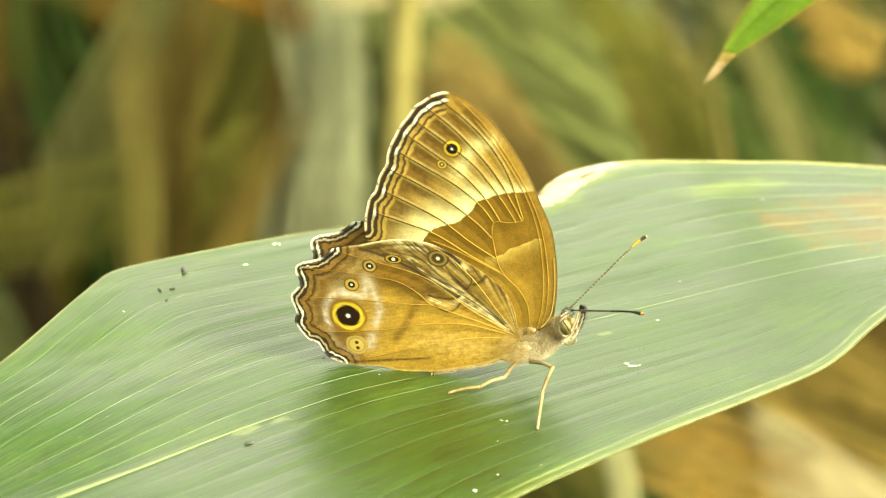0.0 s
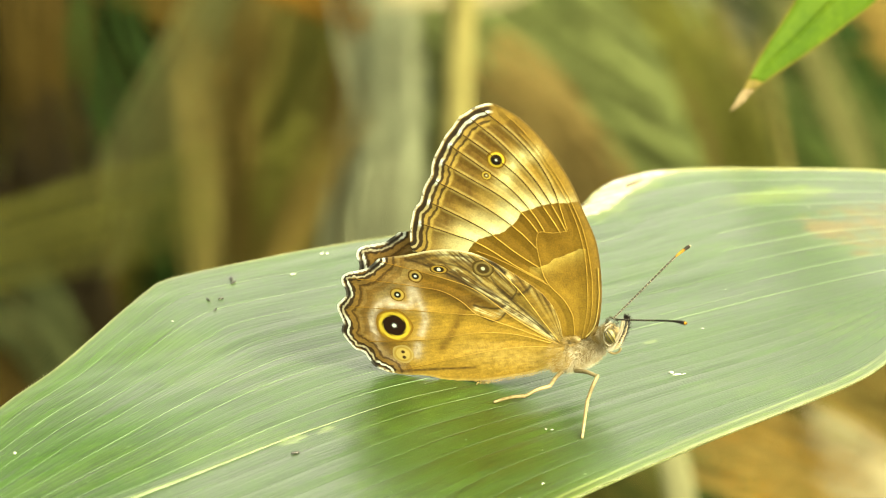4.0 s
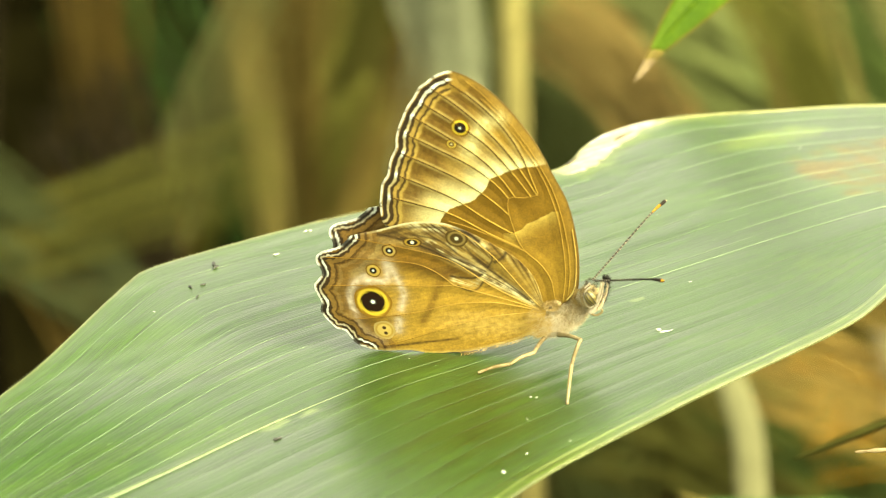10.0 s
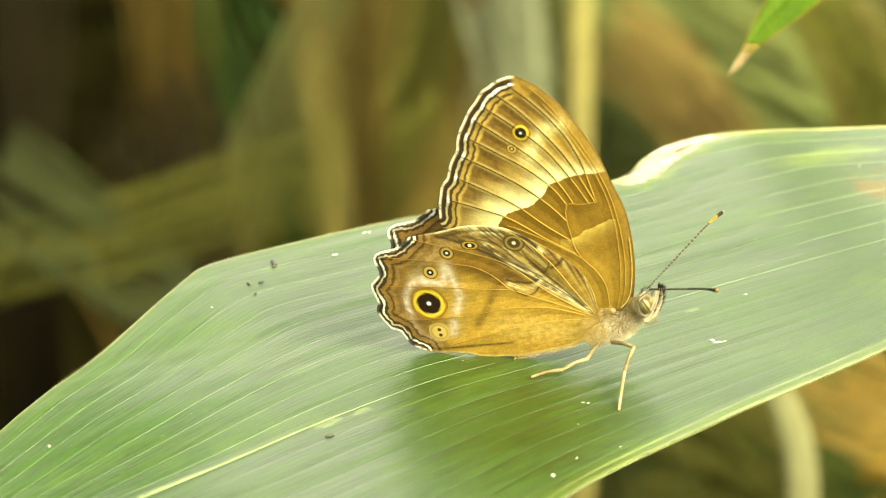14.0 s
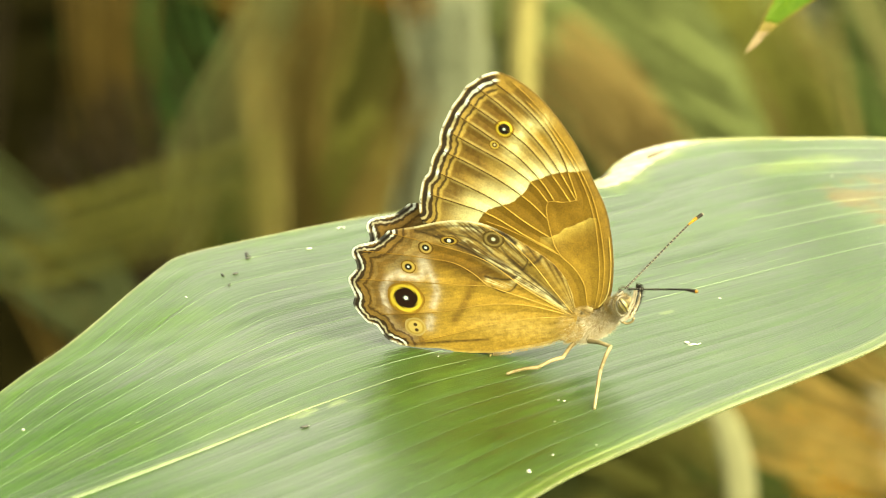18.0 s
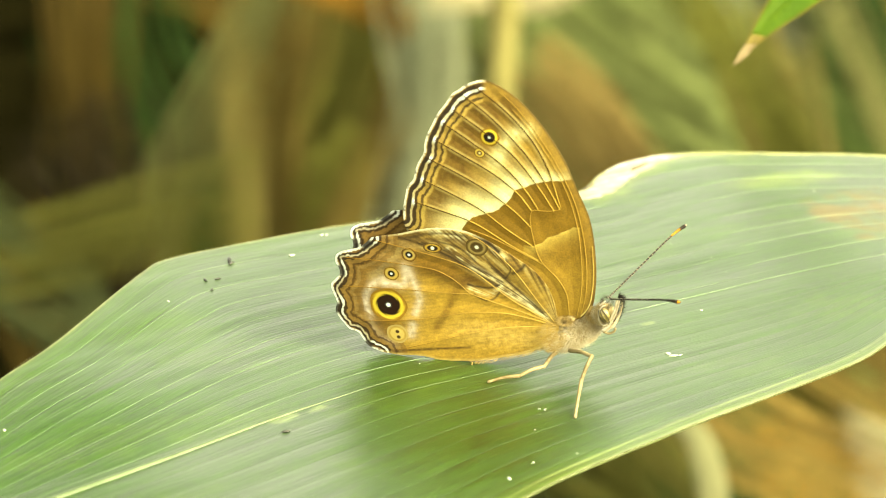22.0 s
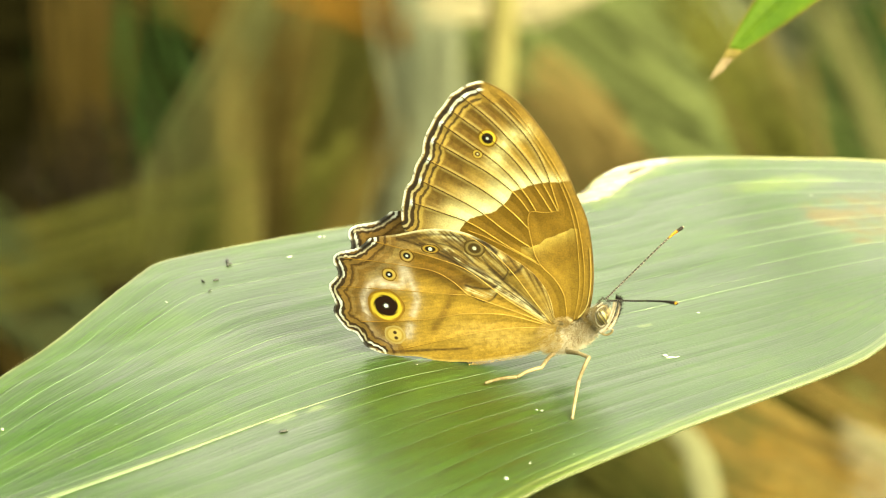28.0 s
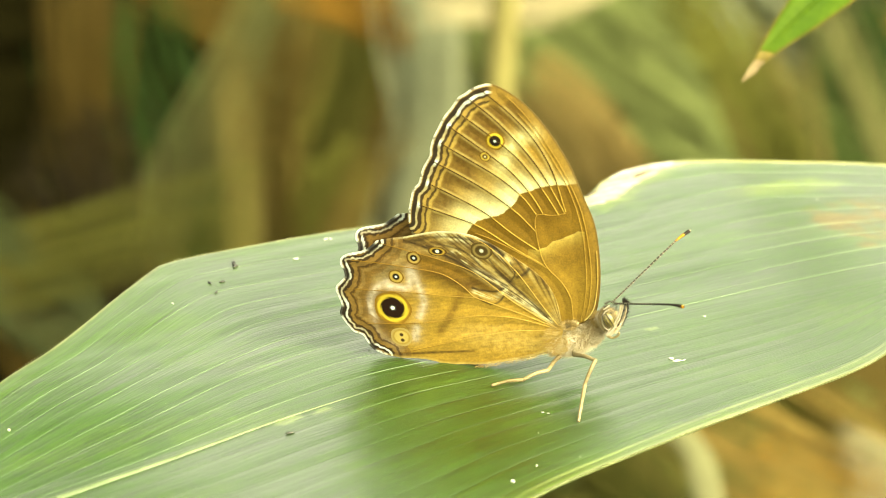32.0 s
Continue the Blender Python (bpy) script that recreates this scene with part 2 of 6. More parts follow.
M_AMBER = grain("amber_scales", lin(206, 140, 14), lin(226, 168, 40), 900, 0.55, 0.3)
M_EYE = grain("compound_eye", lin(120, 108, 52), lin(170, 158, 90), 1200, 0.3, 0.5)
M_EYE_BAND = grain("eye_band", lin(54, 46, 18), lin(82, 70, 30), 1200, 0.3, 0.5)
M_SPECK_DARK = grain("dark_speck", (0.012, 0.014, 0.010), (0.04, 0.04, 0.03), 900, 0.5, 0.4)
M_SPECK_WHITE = grain("white_flake", lin(180, 192, 166), lin(224, 230, 212), 900, 0.6, 0.3)


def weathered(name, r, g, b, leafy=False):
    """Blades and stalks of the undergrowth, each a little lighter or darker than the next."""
    # low k puts the shade of missing plants overhead into every colour
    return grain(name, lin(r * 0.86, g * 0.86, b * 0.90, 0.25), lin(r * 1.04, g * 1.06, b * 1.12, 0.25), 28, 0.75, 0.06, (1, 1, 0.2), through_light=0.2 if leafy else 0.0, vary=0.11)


M_TAN = weathered("dry_tan", 148, 128, 60)
M_FAWN = weathered("fawn_dead_leaf", 182, 158, 86)
# dim tan and dark brown: undergrowth shade put into the base colour
M_TAN_DIM = weathered("dry_tan_shade_dim", 100, 82, 30)
M_BROWN = weathered("dry_brown_shade_dark", 46, 38, 12)
M_RUSSET = weathered("dry_russet", 116, 96, 34)
M_ORANGE = weathered("dry_orange", 166, 124, 44)
M_CREAM = weathered("bleached_straw", 236, 222, 160)
M_GOLDEN = weathered("golden_dead_leaf", 186, 158, 78)
M_AMBER_LEAF = weathered("amber_dead_leaf", 216, 160, 52)
M_STRAW = weathered("tan_straw", 150, 138, 70)
M_YELLOW = weathered("yellow_straw", 182, 172, 98)
M_ARCH = weathered("bleached_blade", 156, 156, 104)
M_PALE_SAGE = weathered("bleached_sage", 188, 196, 144, True)
M_PALE_OLIVE = weathered("pale_olive_leaf", 162, 164, 94, True)
M_SAGE = weathered("sage_leaf", 152, 166, 92, True)
M_OLIVE = weathered("olive_leaf", 138, 140, 58, True)
# dim, deep and shaded greens carry the undergrowth's shade in their colour
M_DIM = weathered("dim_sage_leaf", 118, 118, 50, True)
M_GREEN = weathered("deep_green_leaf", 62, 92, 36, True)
M_LEAFDIM = weathered("shade_tinted_green_leaf", 88, 108, 46, True)
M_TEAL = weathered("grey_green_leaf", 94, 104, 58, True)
M_LEAFY = grain("small_green_leaf", lin(58, 104, 40, 0.36), lin(88, 132, 56, 0.36), 60, 0.6, 0.15, through_light=0.2)
# near-black base: shade of a canopy that isn't built is put into the colour
M_LITTER = grain("litter_shaded_by_colour", (0.0010, 0.0009, 0.0003), (0.006, 0.0054, 0.0016), 7, 0.95, 0.0, fine=6, bump=1.0, depth=0.02)


# ---- ground ----
GROUND = -1.3


def make_ground():
    n = 60
    xs = [math.copysign(abs(t) ** 3, t) * 400 for t in np.linspace(-1, 1, n)]
    verts = []
    for y in xs:
        for x in xs:
            near = math.exp(-(x * x + (y - 1.5) ** 2) / 9)
            verts.append((x, y + 1.2, GROUND + 0.02 * near * noise.noise((x * 3, y * 3, 0))))
    faces = [(j * n + i, j * n + i + 1, (j + 1) * n + i + 1, (j + 1) * n + i) for j in range(n - 1) for i in range(n - 1)]
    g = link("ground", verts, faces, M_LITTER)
    tagged(g, "ground of rotting leaf litter with deep shade in its colour", "ground", kind="structure")


make_ground()

# ---- the large leaf: s along it, d across it, both in mm ----
AXIS = Vector((0.8412, 0.5407, 0))
ACROSS = Vector((-0.5407, 0.8412, 0))
LEAF_AT = Vector((-10.5, 4.4, 0))
MIDRIB = [(-125, -20), (-100, -13.5), (-75, -7.2), (-55.4, -3.4), (-41.7, -1.5), (-30.9, -0.4), (-20.8, -0.2), (-12.2, -0.2), (0, -1.4), (22, -2.6), (59, -4.0), (90, -2.8), (130, 2), (190, 8)]
BACK = [(-125, -18), (-100, -4), (-75, 14), (-54.7, 27.4), (-43, 34.3), (-29.8, 43.6), (-22.8, 48.5), (-17.8, 50.8), (-8, 50.4), (13, 47.9), (34, 42.5), (44, 40.8), (51, 44.7), (56.7, 47), (65.7, 48), (72, 46.7), (84.6, 42.2), (100, 38.4), (125, 33), (160, 20), (190, 9)]
FRONT = [(-125, -22), (-105, -31), (-75, -42), (-50, -45), (-30, -42), (-12, -36), (9, -32.4), (28.4, -30.1), (38.7, -28.6), (46.7, -26.0), (59.5, -19.3), (75, -13), (100, -6), (140, 2), (190, 7)]


def curve_of(points):
    line = spline(points, 10)
    return lambda s: np.interp(s, line[:, 0], line[:, 1])


mid_of, back_of, front_of = curve_of(MIDRIB), curve_of(BACK), curve_of(FRONT)
grain_of = curve_of([q for q in BACK if not 20 < q[0] < 60])


def leaf_height(s, d):
    h = np.where(s > 45, -6 * ((s - 45) / 60) ** 2, 0.0)
    k = sm(-5 - s, 0, 50)
    h = h - 2.0 * k * np.clip(1 - np.abs(d) / 40, 0, 1) ** 2
    return np.where(s > 140, -6 * (95 / 60) ** 2 - 0.2 * (s - 140), h)


def leaf_sd(s, v):
    """Across position in mm for v from -1 (front edge) over 0 (midrib) to 1 (back edge)."""
    m = mid_of(s)
    return np.where(v >= 0, m + v * (back_of(s) - m), m - v * (front_of(s) - m))


def leaf_point(s, d, lift=0.0):
    h = leaf_height(np.asarray(s, dtype=float), np.asarray(d, dtype=float)) + lift
    x = LEAF_AT.x + s * AXIS.x + d * ACROSS.x
    y = LEAF_AT.y + s * AXIS.y + d * ACROSS.y
    return np.stack([x, y, h + 0 * x], -1) * MM


def leaf_material():
    m, n, k, b = material("bamboo_leaf", 0.42, 0.5)
    uv = n.new("ShaderNodeUVMap")
    uv.uv_map = "along"
    at = n.new("ShaderNodeAttribute")
    at.attribute_name = "tint"

    def stretched(sx, sy, scale, detail):
        mp = n.new("ShaderNodeMapping")
        mp.inputs["Scale"].default_value = (sx, sy, 1)
        k.new(uv.outputs["UV"], mp.inputs["Vector"])
        t = n.new("ShaderNodeTexNoise")
        t.inputs["Scale"].default_value, t.inputs["Detail"].default_value = scale, detail
        k.new(mp.outputs["Vector"], t.inputs["Vector"])
        return t

    def sum_of(*terms):
        """The weighted sum of some outputs."""
        last = None
        for out, weight in terms:
            a = n.new("ShaderNodeMath")
            a.operation = "MULTIPLY_ADD"
            a.inputs[1].default_value = weight
            k.new(out, a.inputs[0])
            if last is not None:
                k.new(last, a.inputs[2])
            else:
                a.inputs[2].default_value = 0.0
            last = a.outputs[0]
        return last

    def spread(value, a, b_, lo, hi):
        r = n.new("ShaderNodeMapRange")
        for key, q in zip(("From Min", "From Max", "To Min", "To Max"), (a, b_, lo, hi)):
            r.inputs[key].default_value = q
        k.new(value, r.inputs["Value"])
        return r.outputs["Result"]

    fibre = stretched(0.03, 1.0, 2.2, 3).outputs["Fac"]
    fine = stretched(0.03, 1.0, 4.0, 2).outputs["Fac"]
    cloud = stretched(0.5, 1.0, 0.09, 4).outputs["Fac"]
    mottle = stretched(0.6, 1.0, 0.8, 5).outputs["Fac"]
    speck_grain = stretched(0.7, 1.0, 5.0, 2).outputs["Fac"]
    ridge = stretched(0.012, 1.0, 0.42, 2).outputs["Fac"]
    shade = sum_of((fibre, 0.85), (fine, 1.0), (mottle, 0.5), (speck_grain, 0.75), (cloud, 0.65))
    mu = n.new("ShaderNodeVectorMath")
    mu.operation = "SCALE"
    k.new(at.outputs["Color"], mu.inputs[0])
    k.new(spread(shade, 1.58, 2.06, 0.52, 1.42), mu.inputs["Scale"])
    k.new(mu.outputs["Vector"], b.inputs["Base Color"])
    k.new(spread(sum_of((cloud, 0.8), (mottle, 0.3)), 0.40, 0.70, 0.31, 0.48), b.inputs["Roughness"])
    bp = n.new("ShaderNodeBump")
    bp.inputs["Strength"].default_value, bp.inputs["Distance"].default_value = 0.5, 0.00016
    k.new(sum_of((ridge, 1.5), (fibre, 0.4), (fine, 0.65), (mottle, 0.25), (speck_grain, 0.35)), bp.inputs["Height"])
    k.new(bp.outputs["Normal"], b.inputs["Normal"])
    # the parallel fibres spread the sheen across the leaf
    tangent = n.new("ShaderNodeTangent")
    tangent.direction_type, tangent.uv_map = "UV_MAP", "along"
    k.new(tangent.outputs["Tangent"], b.inputs["Tangent"])
    b.inputs["Anisotropic"].default_value, b.inputs["Anisotropic Rotation"].default_value = 0.4, 0.25
    b.inputs["Coat Roughness"].default_value, b.inputs["Coat IOR"].default_value = 0.29, 1.5
    k.new(bp.outputs["Normal"], b.inputs["Coat Normal"])
    # attribute "dry": dry places, plus areas where missing reflection is painted dull
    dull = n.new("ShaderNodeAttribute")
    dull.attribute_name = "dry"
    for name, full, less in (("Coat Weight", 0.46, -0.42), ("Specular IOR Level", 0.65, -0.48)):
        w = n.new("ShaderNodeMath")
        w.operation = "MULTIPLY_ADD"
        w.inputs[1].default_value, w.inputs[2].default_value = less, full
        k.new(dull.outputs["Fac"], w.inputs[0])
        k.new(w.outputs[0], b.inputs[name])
    translucent(m, n, k, b, mu.outputs["Vector"], 0.10)
    return m


M_LEAF = leaf_material()
M_MIDRIB = grain("leaf_rib", lin(86, 108, 62), lin(112, 132, 88), 300, 0.45, 0.4)
M_LEAF_VEIN = grain("leaf_vein", lin(74, 106, 64), lin(124, 148, 110), 60, 0.45, 0.4)
M_FRONT_VEIN = grain("leaf_vein_front", lin(48, 78, 38), lin(76, 102, 62), 60, 0.45, 0.4)
M_MARGIN = grain("leaf_margin", lin(104, 114, 66), lin(146, 152, 108), 260, 0.6, 0.25)
M_DRY_EDGE = grain("dry_leaf_edge", lin(170, 158, 116), lin(226, 222, 206), 420, 0.7, 0.2, (1, 1, 1), 0.5)
# where the parallel veins run between midrib and rim
VEINS_AT = (0.085, 0.19, 0.30, 0.40, 0.52, 0.64, 0.75, 0.88)
FRONT_VEINS_AT = (0.10, 0.22, 0.33, 0.44, 0.54, 0.66, 0.78, 0.90)


def pleat_of(v):
    """Shallow furrow along each vein, in mm."""
    v = np.asarray(v, dtype=float)
    q = np.full(v.shape, 9.0)
    for a in VEINS_AT:
        q = np.minimum(q, np.where(v > 0, np.abs(v - a), 9.0))
    for a in FRONT_VEINS_AT:
        q = np.minimum(q, np.where(v < 0, np.abs(v + a), 9.0))
    return -0.07 * np.exp(-(q / 0.022) ** 2)


def make_leaf():
    root = new("bamboo_leaf")
    root.location = leaf_point(np.array(-125.0), np.array(-20.0))
    base = Vector(root.location)
    ss = np.concatenate([np.linspace(-125, -80, 24)[:-1], np.linspace(-80, 112, 470), np.linspace(112, 190, 24)[1:]])
    half = np.concatenate([np.linspace(0, 0.90, 90)[:-1], np.linspace(0.90, 1, 32)])
    vs = np.concatenate([-half[::-1], half[1:]])
    s, v = np.meshgrid(ss, vs, indexing="ij")
    s, v = s.ravel(), v.ravel()
    d = leaf_sd(s, v)
    nv = len(vs)
    ripple = np.array([noise.noise((a * 0.03, b * 0.06, 3.1)) * 0.5 + noise.noise((a * 0.012, b * 0.35, 8.0)) * 0.10 for a, b in zip(s, d)])
    ripple *= sm(np.abs(v), 0.0, 0.25)
    pleat = pleat_of(v)
    top = leaf_point(s, d, ripple + pleat) - np.array(base)
    low = leaf_point(s, d, ripple + pleat - 0.28) - np.array(base)
    verts = np.vstack([top, low])
    off = len(top)
    ns = len(ss)
    faces = []
    for i in range(ns - 1):
        for j in range(nv - 1):
            q = (i * nv + j, (i + 1) * nv + j, (i + 1) * nv + j + 1, i * nv + j + 1)
            faces.append(q)
            faces.append(tuple(off + t for t in reversed(q)))
        a, c = i * nv, (i + 1) * nv
        faces.append((a, off + a, off + c, c))
        a, c = a + nv - 1, c + nv - 1
        faces.append((c, off + c, off + a, a))
    blade = link("blade", verts, faces, M_LEAF, root, "broad mid-green blade with parallel veins")
    uv = blade.data.uv_layers.new(name="along")
    loop = np.empty(len(blade.data.loops), dtype=np.int32)
    blade.data.loops.foreach_get("vertex_index", loop)
    flat = np.stack([s, np.where(v >= 0, (d - mid_of(s)) / (grain_of(s) - mid_of(s)), v) * 40.0], 1)
    uv.data.foreach_set("uv", flat[loop % off].ravel().astype(np.float32))
    green, fresh, dry, pale = (np.array(lin(*c)) for c in ((46, 80, 14), (76, 108, 20), (118, 109, 71), (214, 206, 168)))
    col = np.tile(green, (off, 1))
    n1 = np.array([noise.noise((a * 0.05, b * 0.09, 1.0)) for a, b in zip(s, d)])
    n2 = np.array([noise.noise((a * 0.25, b * 0.4, 5.0)) for a, b in zip(s, d)])
    n3 = np.array([noise.noise((a * 0.9, b * 1.2, 9.0)) for a, b in zip(s, d)])
    w = (sm(n1 + 0.5 * n2, 0.15, 0.6) * 0.25 + sm(np.abs(v), 0.82, 1.0) * 0.35)[:, None]
    col = col * (1 - w) + fresh * w
    blot = np.array([noise.noise((a * 0.16, b * 0.20, 12.0)) + 0.5 * noise.noise((a * 0.45, b * 0.5, 4.0)) for a, b in zip(s, d)])
    ps, pd = 92.0, 13.0
    patch = sm(1.0 - np.hypot((s - ps) / 20, (d - pd) / 18) + 0.5 * n1 + 0.5 * blot, 0.0, 0.45)[:, None] * (0.85 + 0.5 * blot + 0.2 * n3)[:, None].clip(0.25, 1.0)
    col = col * (1 - patch) + dry * patch
    hs, hd = [(75.3, 32.2)][0]
    halo = sm(1 - np.hypot((s - hs) / 13, (d - hd) / 4) + 0.5 * n2, 0.0, 0.8)[:, None] * 0.6
    col = col * (1 - halo) + np.array(lin(120, 146, 44)) * halo
    for (hs, hd, hr) in ((17.5, 1.5, 2.2), (-38, 1, 4.5), (-32, 1.6, 3.5), (-60, 24, 3), (-52, -14, 3.0), (-25, 14, 2.5)):
        q = sm(1 - np.hypot((s - hs) / (hr * 1.9), (d - hd) / hr) + 0.4 * n3, 0.0, 0.8)[:, None] * 0.2
        col = col * (1 - q) + np.array(lin(92, 126, 44)) * q
    for (hs, hd), ra, rb in zip([(-29.7, -1.4), (-28.0, -1.3), (-24.6, -1.5), (25.1, -3.4)], (2.2, 1.0, 1.5, 1.1), (1.0, 0.7, 0.8, 0.5)):
        q = sm(1 - np.hypot((s - hs) / ra, (d - hd) / rb) + 0.6 * n3, 0.0, 0.35)[:, None] * 0.8
        col = col * (1 - q) + np.array(lin(120, 142, 78)) * q
    inward = back_of(s) - d
    frayed = 4.2 * np.clip(1 - np.abs(s - 53) / 12, 0, 1) ** 0.6 + 0.9
    edge_dry = sm(s, 41, 46) * (1 - sm(s, 64, 74)) * (1 - sm(inward - frayed - 1.3 * n2 - 0.9 * n3, -0.4, 0.5)) * (v > 0)
    glow = sm(s, 41, 46) * (1 - sm(s, 66, 84)) * (1 - sm(inward - frayed - 2.0 - 1.2 * n2, -0.8, 1.2)) * (v > 0)
    col = col * (1 - 0.4 * glow[:, None]) + np.array(lin(116, 140, 44)) * 0.4 * glow[:, None]
    col = col * (1 - edge_dry[:, None]) + pale * edge_dry[:, None]
    outward = d - front_of(s)
    rim = (v < 0) * sm(s, -45, -5) * (0.75 + 0.25 * n2)
    fold_line = np.exp(-((outward - 1.75 - 0.25 * n1) / 0.22) ** 2)
    band = 1 - sm(outward + 0.2 * n3, 1.5, 2.1)
    lip = 1 - sm(outward + 0.15 * n3, 0.3, 0.65)
    for w, c in ((0.35 * band, (110, 132, 40)), (0.8 * fold_line, (138, 154, 92)), (0.9 * lip, (150, 162, 104))):
        col = col * (1 - (w * rim)[:, None]) + np.array(lin(*c)) * (w * rim)[:, None]
    cream = (v > 0) * (1 - sm(inward + 0.35 * n3 + 0.2 * n2, 0.7, 1.3)) * sm(s, 40, 62)
    col = col * (1 - cream[:, None] * 0.9) + np.array(lin(186, 188, 118)) * cream[:, None] * 0.9
    lip = (v > 0) * (1 - sm(inward + 0.2 * n3, 0.25, 0.6)) * (1 - sm(s, 40, 60))
    col = col * (1 - lip[:, None] * 0.7) + np.array(lin(140, 140, 84)) * lip[:, None] * 0.7
    tint(blade, np.vstack([col, col]))
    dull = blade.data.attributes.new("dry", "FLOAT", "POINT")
    # left end and back-left strip: a loss of sky reflection, painted as dullness
    cut_sheen = np.maximum(0.55 * sm(v + 0.10 * n1, 0.70, 0.86) * sm(-s, 12, 30), 0.85 * sm(-s + 8 * n1 + 0.25 * d, 34, 60))
    # the strip is also painted greener, as if it mirrored less sky
    cut_sheen_green = 0.5 * cut_sheen * sm(v, 0.55, 0.8)
    col = col * (1 - cut_sheen_green[:, None]) + np.array(lin(56, 90, 18)) * cut_sheen_green[:, None]
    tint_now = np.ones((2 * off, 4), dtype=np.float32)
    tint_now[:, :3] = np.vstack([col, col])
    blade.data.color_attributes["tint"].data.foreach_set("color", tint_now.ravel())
    dry_and_cut_sheen = np.clip(cut_sheen + np.maximum(0.8 * patch[:, 0], np.maximum(edge_dry, cream)), 0, 1)
    dull.data.foreach_set("value", np.concatenate([dry_and_cut_sheen, dry_and_cut_sheen]).astype(np.float32))

    def along(name, sa, sb, vv, r, mat, label="", lift=0.0, n=150):
        t = np.linspace(sa, sb, n)
        dd = mid_of(t) + vv * (grain_of(t) - mid_of(t)) if 0 < vv < 0.99 else leaf_sd(t, np.full(n, vv))
        dd = np.minimum(dd, back_of(t) - 0.25) if 0 < vv < 0.99 else dd
        rip = np.array([noise.noise((a * 0.03, b * 0.06, 3.1)) * 0.5 + noise.noise((a * 0.012, b * 0.35, 8.0)) * 0.10 for a, b in zip(t, dd)]) * sm(np.array(abs(vv)), 0.0, 0.25)
        pl = float(pleat_of(np.array(vv)))
        wide = r * np.interp(t, [-125, -55, -30, -18, -4], [1.7, 1.25, 0.60, 0.16, 0.06]) if name == "midrib" else 0 * t
        line = leaf_point(t, dd, rip + pl + lift - 0.25 * wide) - np.array(base)
        rad = wide * MM if name == "midrib" else r * MM * np.interp(t, [-118, -60, -20, 20, 60, 165], [0.75, 0.72, 0.85, 1.0, 1.15 if vv > 0 else 0.9, 0.8])
        va, fa = tube_data(line, rad, 6)
        link(name, va, fa, mat, root, label)

    along("midrib", -124, -4, 0.0, 0.42, M_MIDRIB, "pale raised midrib", 0.0, 300)
    for side, places in ((-1, FRONT_VEINS_AT), (1, VEINS_AT)):
        for q, vv in enumerate(places):
            along("vein", -118, 165, side * vv, (0.075, 0.062, 0.07)[q % 3] * (0.9 if side > 0 else 0.62), M_LEAF_VEIN if side > 0 else M_FRONT_VEIN, lift=-0.012)
        for q, (a, b) in enumerate(zip(places, places[1:])):
            along("fine_vein", -110, 150, side * (a + (b - a) * (0.42 + 0.2 * math.sin(q * 1.7))), 0.016, M_LEAF_VEIN, lift=-0.014, n=120)
        along("margin", -124, 188, side * 0.997, 0.13, M_MARGIN, "thin pale yellow-green rim", -0.08, 260)
    # bristles on both rims
    rnd = random.Random(4)
    for side in (-1, 1):
        verts, faces = [], []
        t = -80.0
        while t < 112:
            dd = float(leaf_sd(np.array(t), np.array(float(side))))
            p = Vector(leaf_point(np.array(t), np.array(dd))) - base
            a = Vector(leaf_point(np.array(t + 1.0), leaf_sd(np.array(t + 1.0), np.array(float(side))))) - base - p
            a.normalize()
            out = Vector((-a.y, a.x, 0)) * side
            tall = 1.35 if side > 0 and t > 40 else 1.0 if side < 0 else 0.7
            tip = p + (out * rnd.uniform(0.22, 0.42) * tall + a * 0.30 + Vector((0, 0, rnd.uniform(0.0, 0.12)))) * MM
            i = len(verts)
            r = 0.10 * MM
            verts += [p + a * r, p - a * r * 0.6 + Vector((0, 0, r)), p - a * r * 0.6 - Vector((0, 0, r)), tip]
            faces += [(i, i + 1, i + 3), (i + 1, i + 2, i + 3), (i + 2, i, i + 3), (i, i + 2, i + 1)]
            t += rnd.uniform(0.45, 0.75)
        rim = link("rim_bristles", verts, faces, M_MARGIN, root, "tiny pale bristles along the rim", smooth=False)
        rim["kind"] = "stuff"
    # curled dry sliver on the back rim
    t = np.linspace(43.5, 67, 60)
    rows, faces = [], []
    for j in range(9):
        u = j / 8.0
        wd = 2.0 * np.sin(np.clip((t - 43) / 24.5, 0, 1) * math.pi) ** 0.7 + 0.2
        dd = back_of(t) - 0.1 - wd * (1 - u)
        jag = np.array([noise.noise((a * 0.8, j * 0.3, 2.0)) * 0.35 for a in t])
        env = np.sin(np.clip((t - 43.4) / 23.7, 0, 1) * math.pi) ** 0.5
        lift = -0.15 + (0.25 + 0.25 * u * u + 0.10 * jag) * env
        rows.append(leaf_point(t, dd + jag * (1 - u), lift) - np.array(base))
    verts = np.vstack(rows)
    for j in range(8):
        for i in range(len(t) - 1):
            faces.append((j * 60 + i, j * 60 + i + 1, (j + 1) * 60 + i + 1, (j + 1) * 60 + i))
    ob = link("dry_edge", verts, faces, M_DRY_EDGE, root, "bleached papery curled edge")
    sol = ob.modifiers.new("thick", "SOLIDIFY")
    sol.thickness, sol.offset = 0.00018, -1
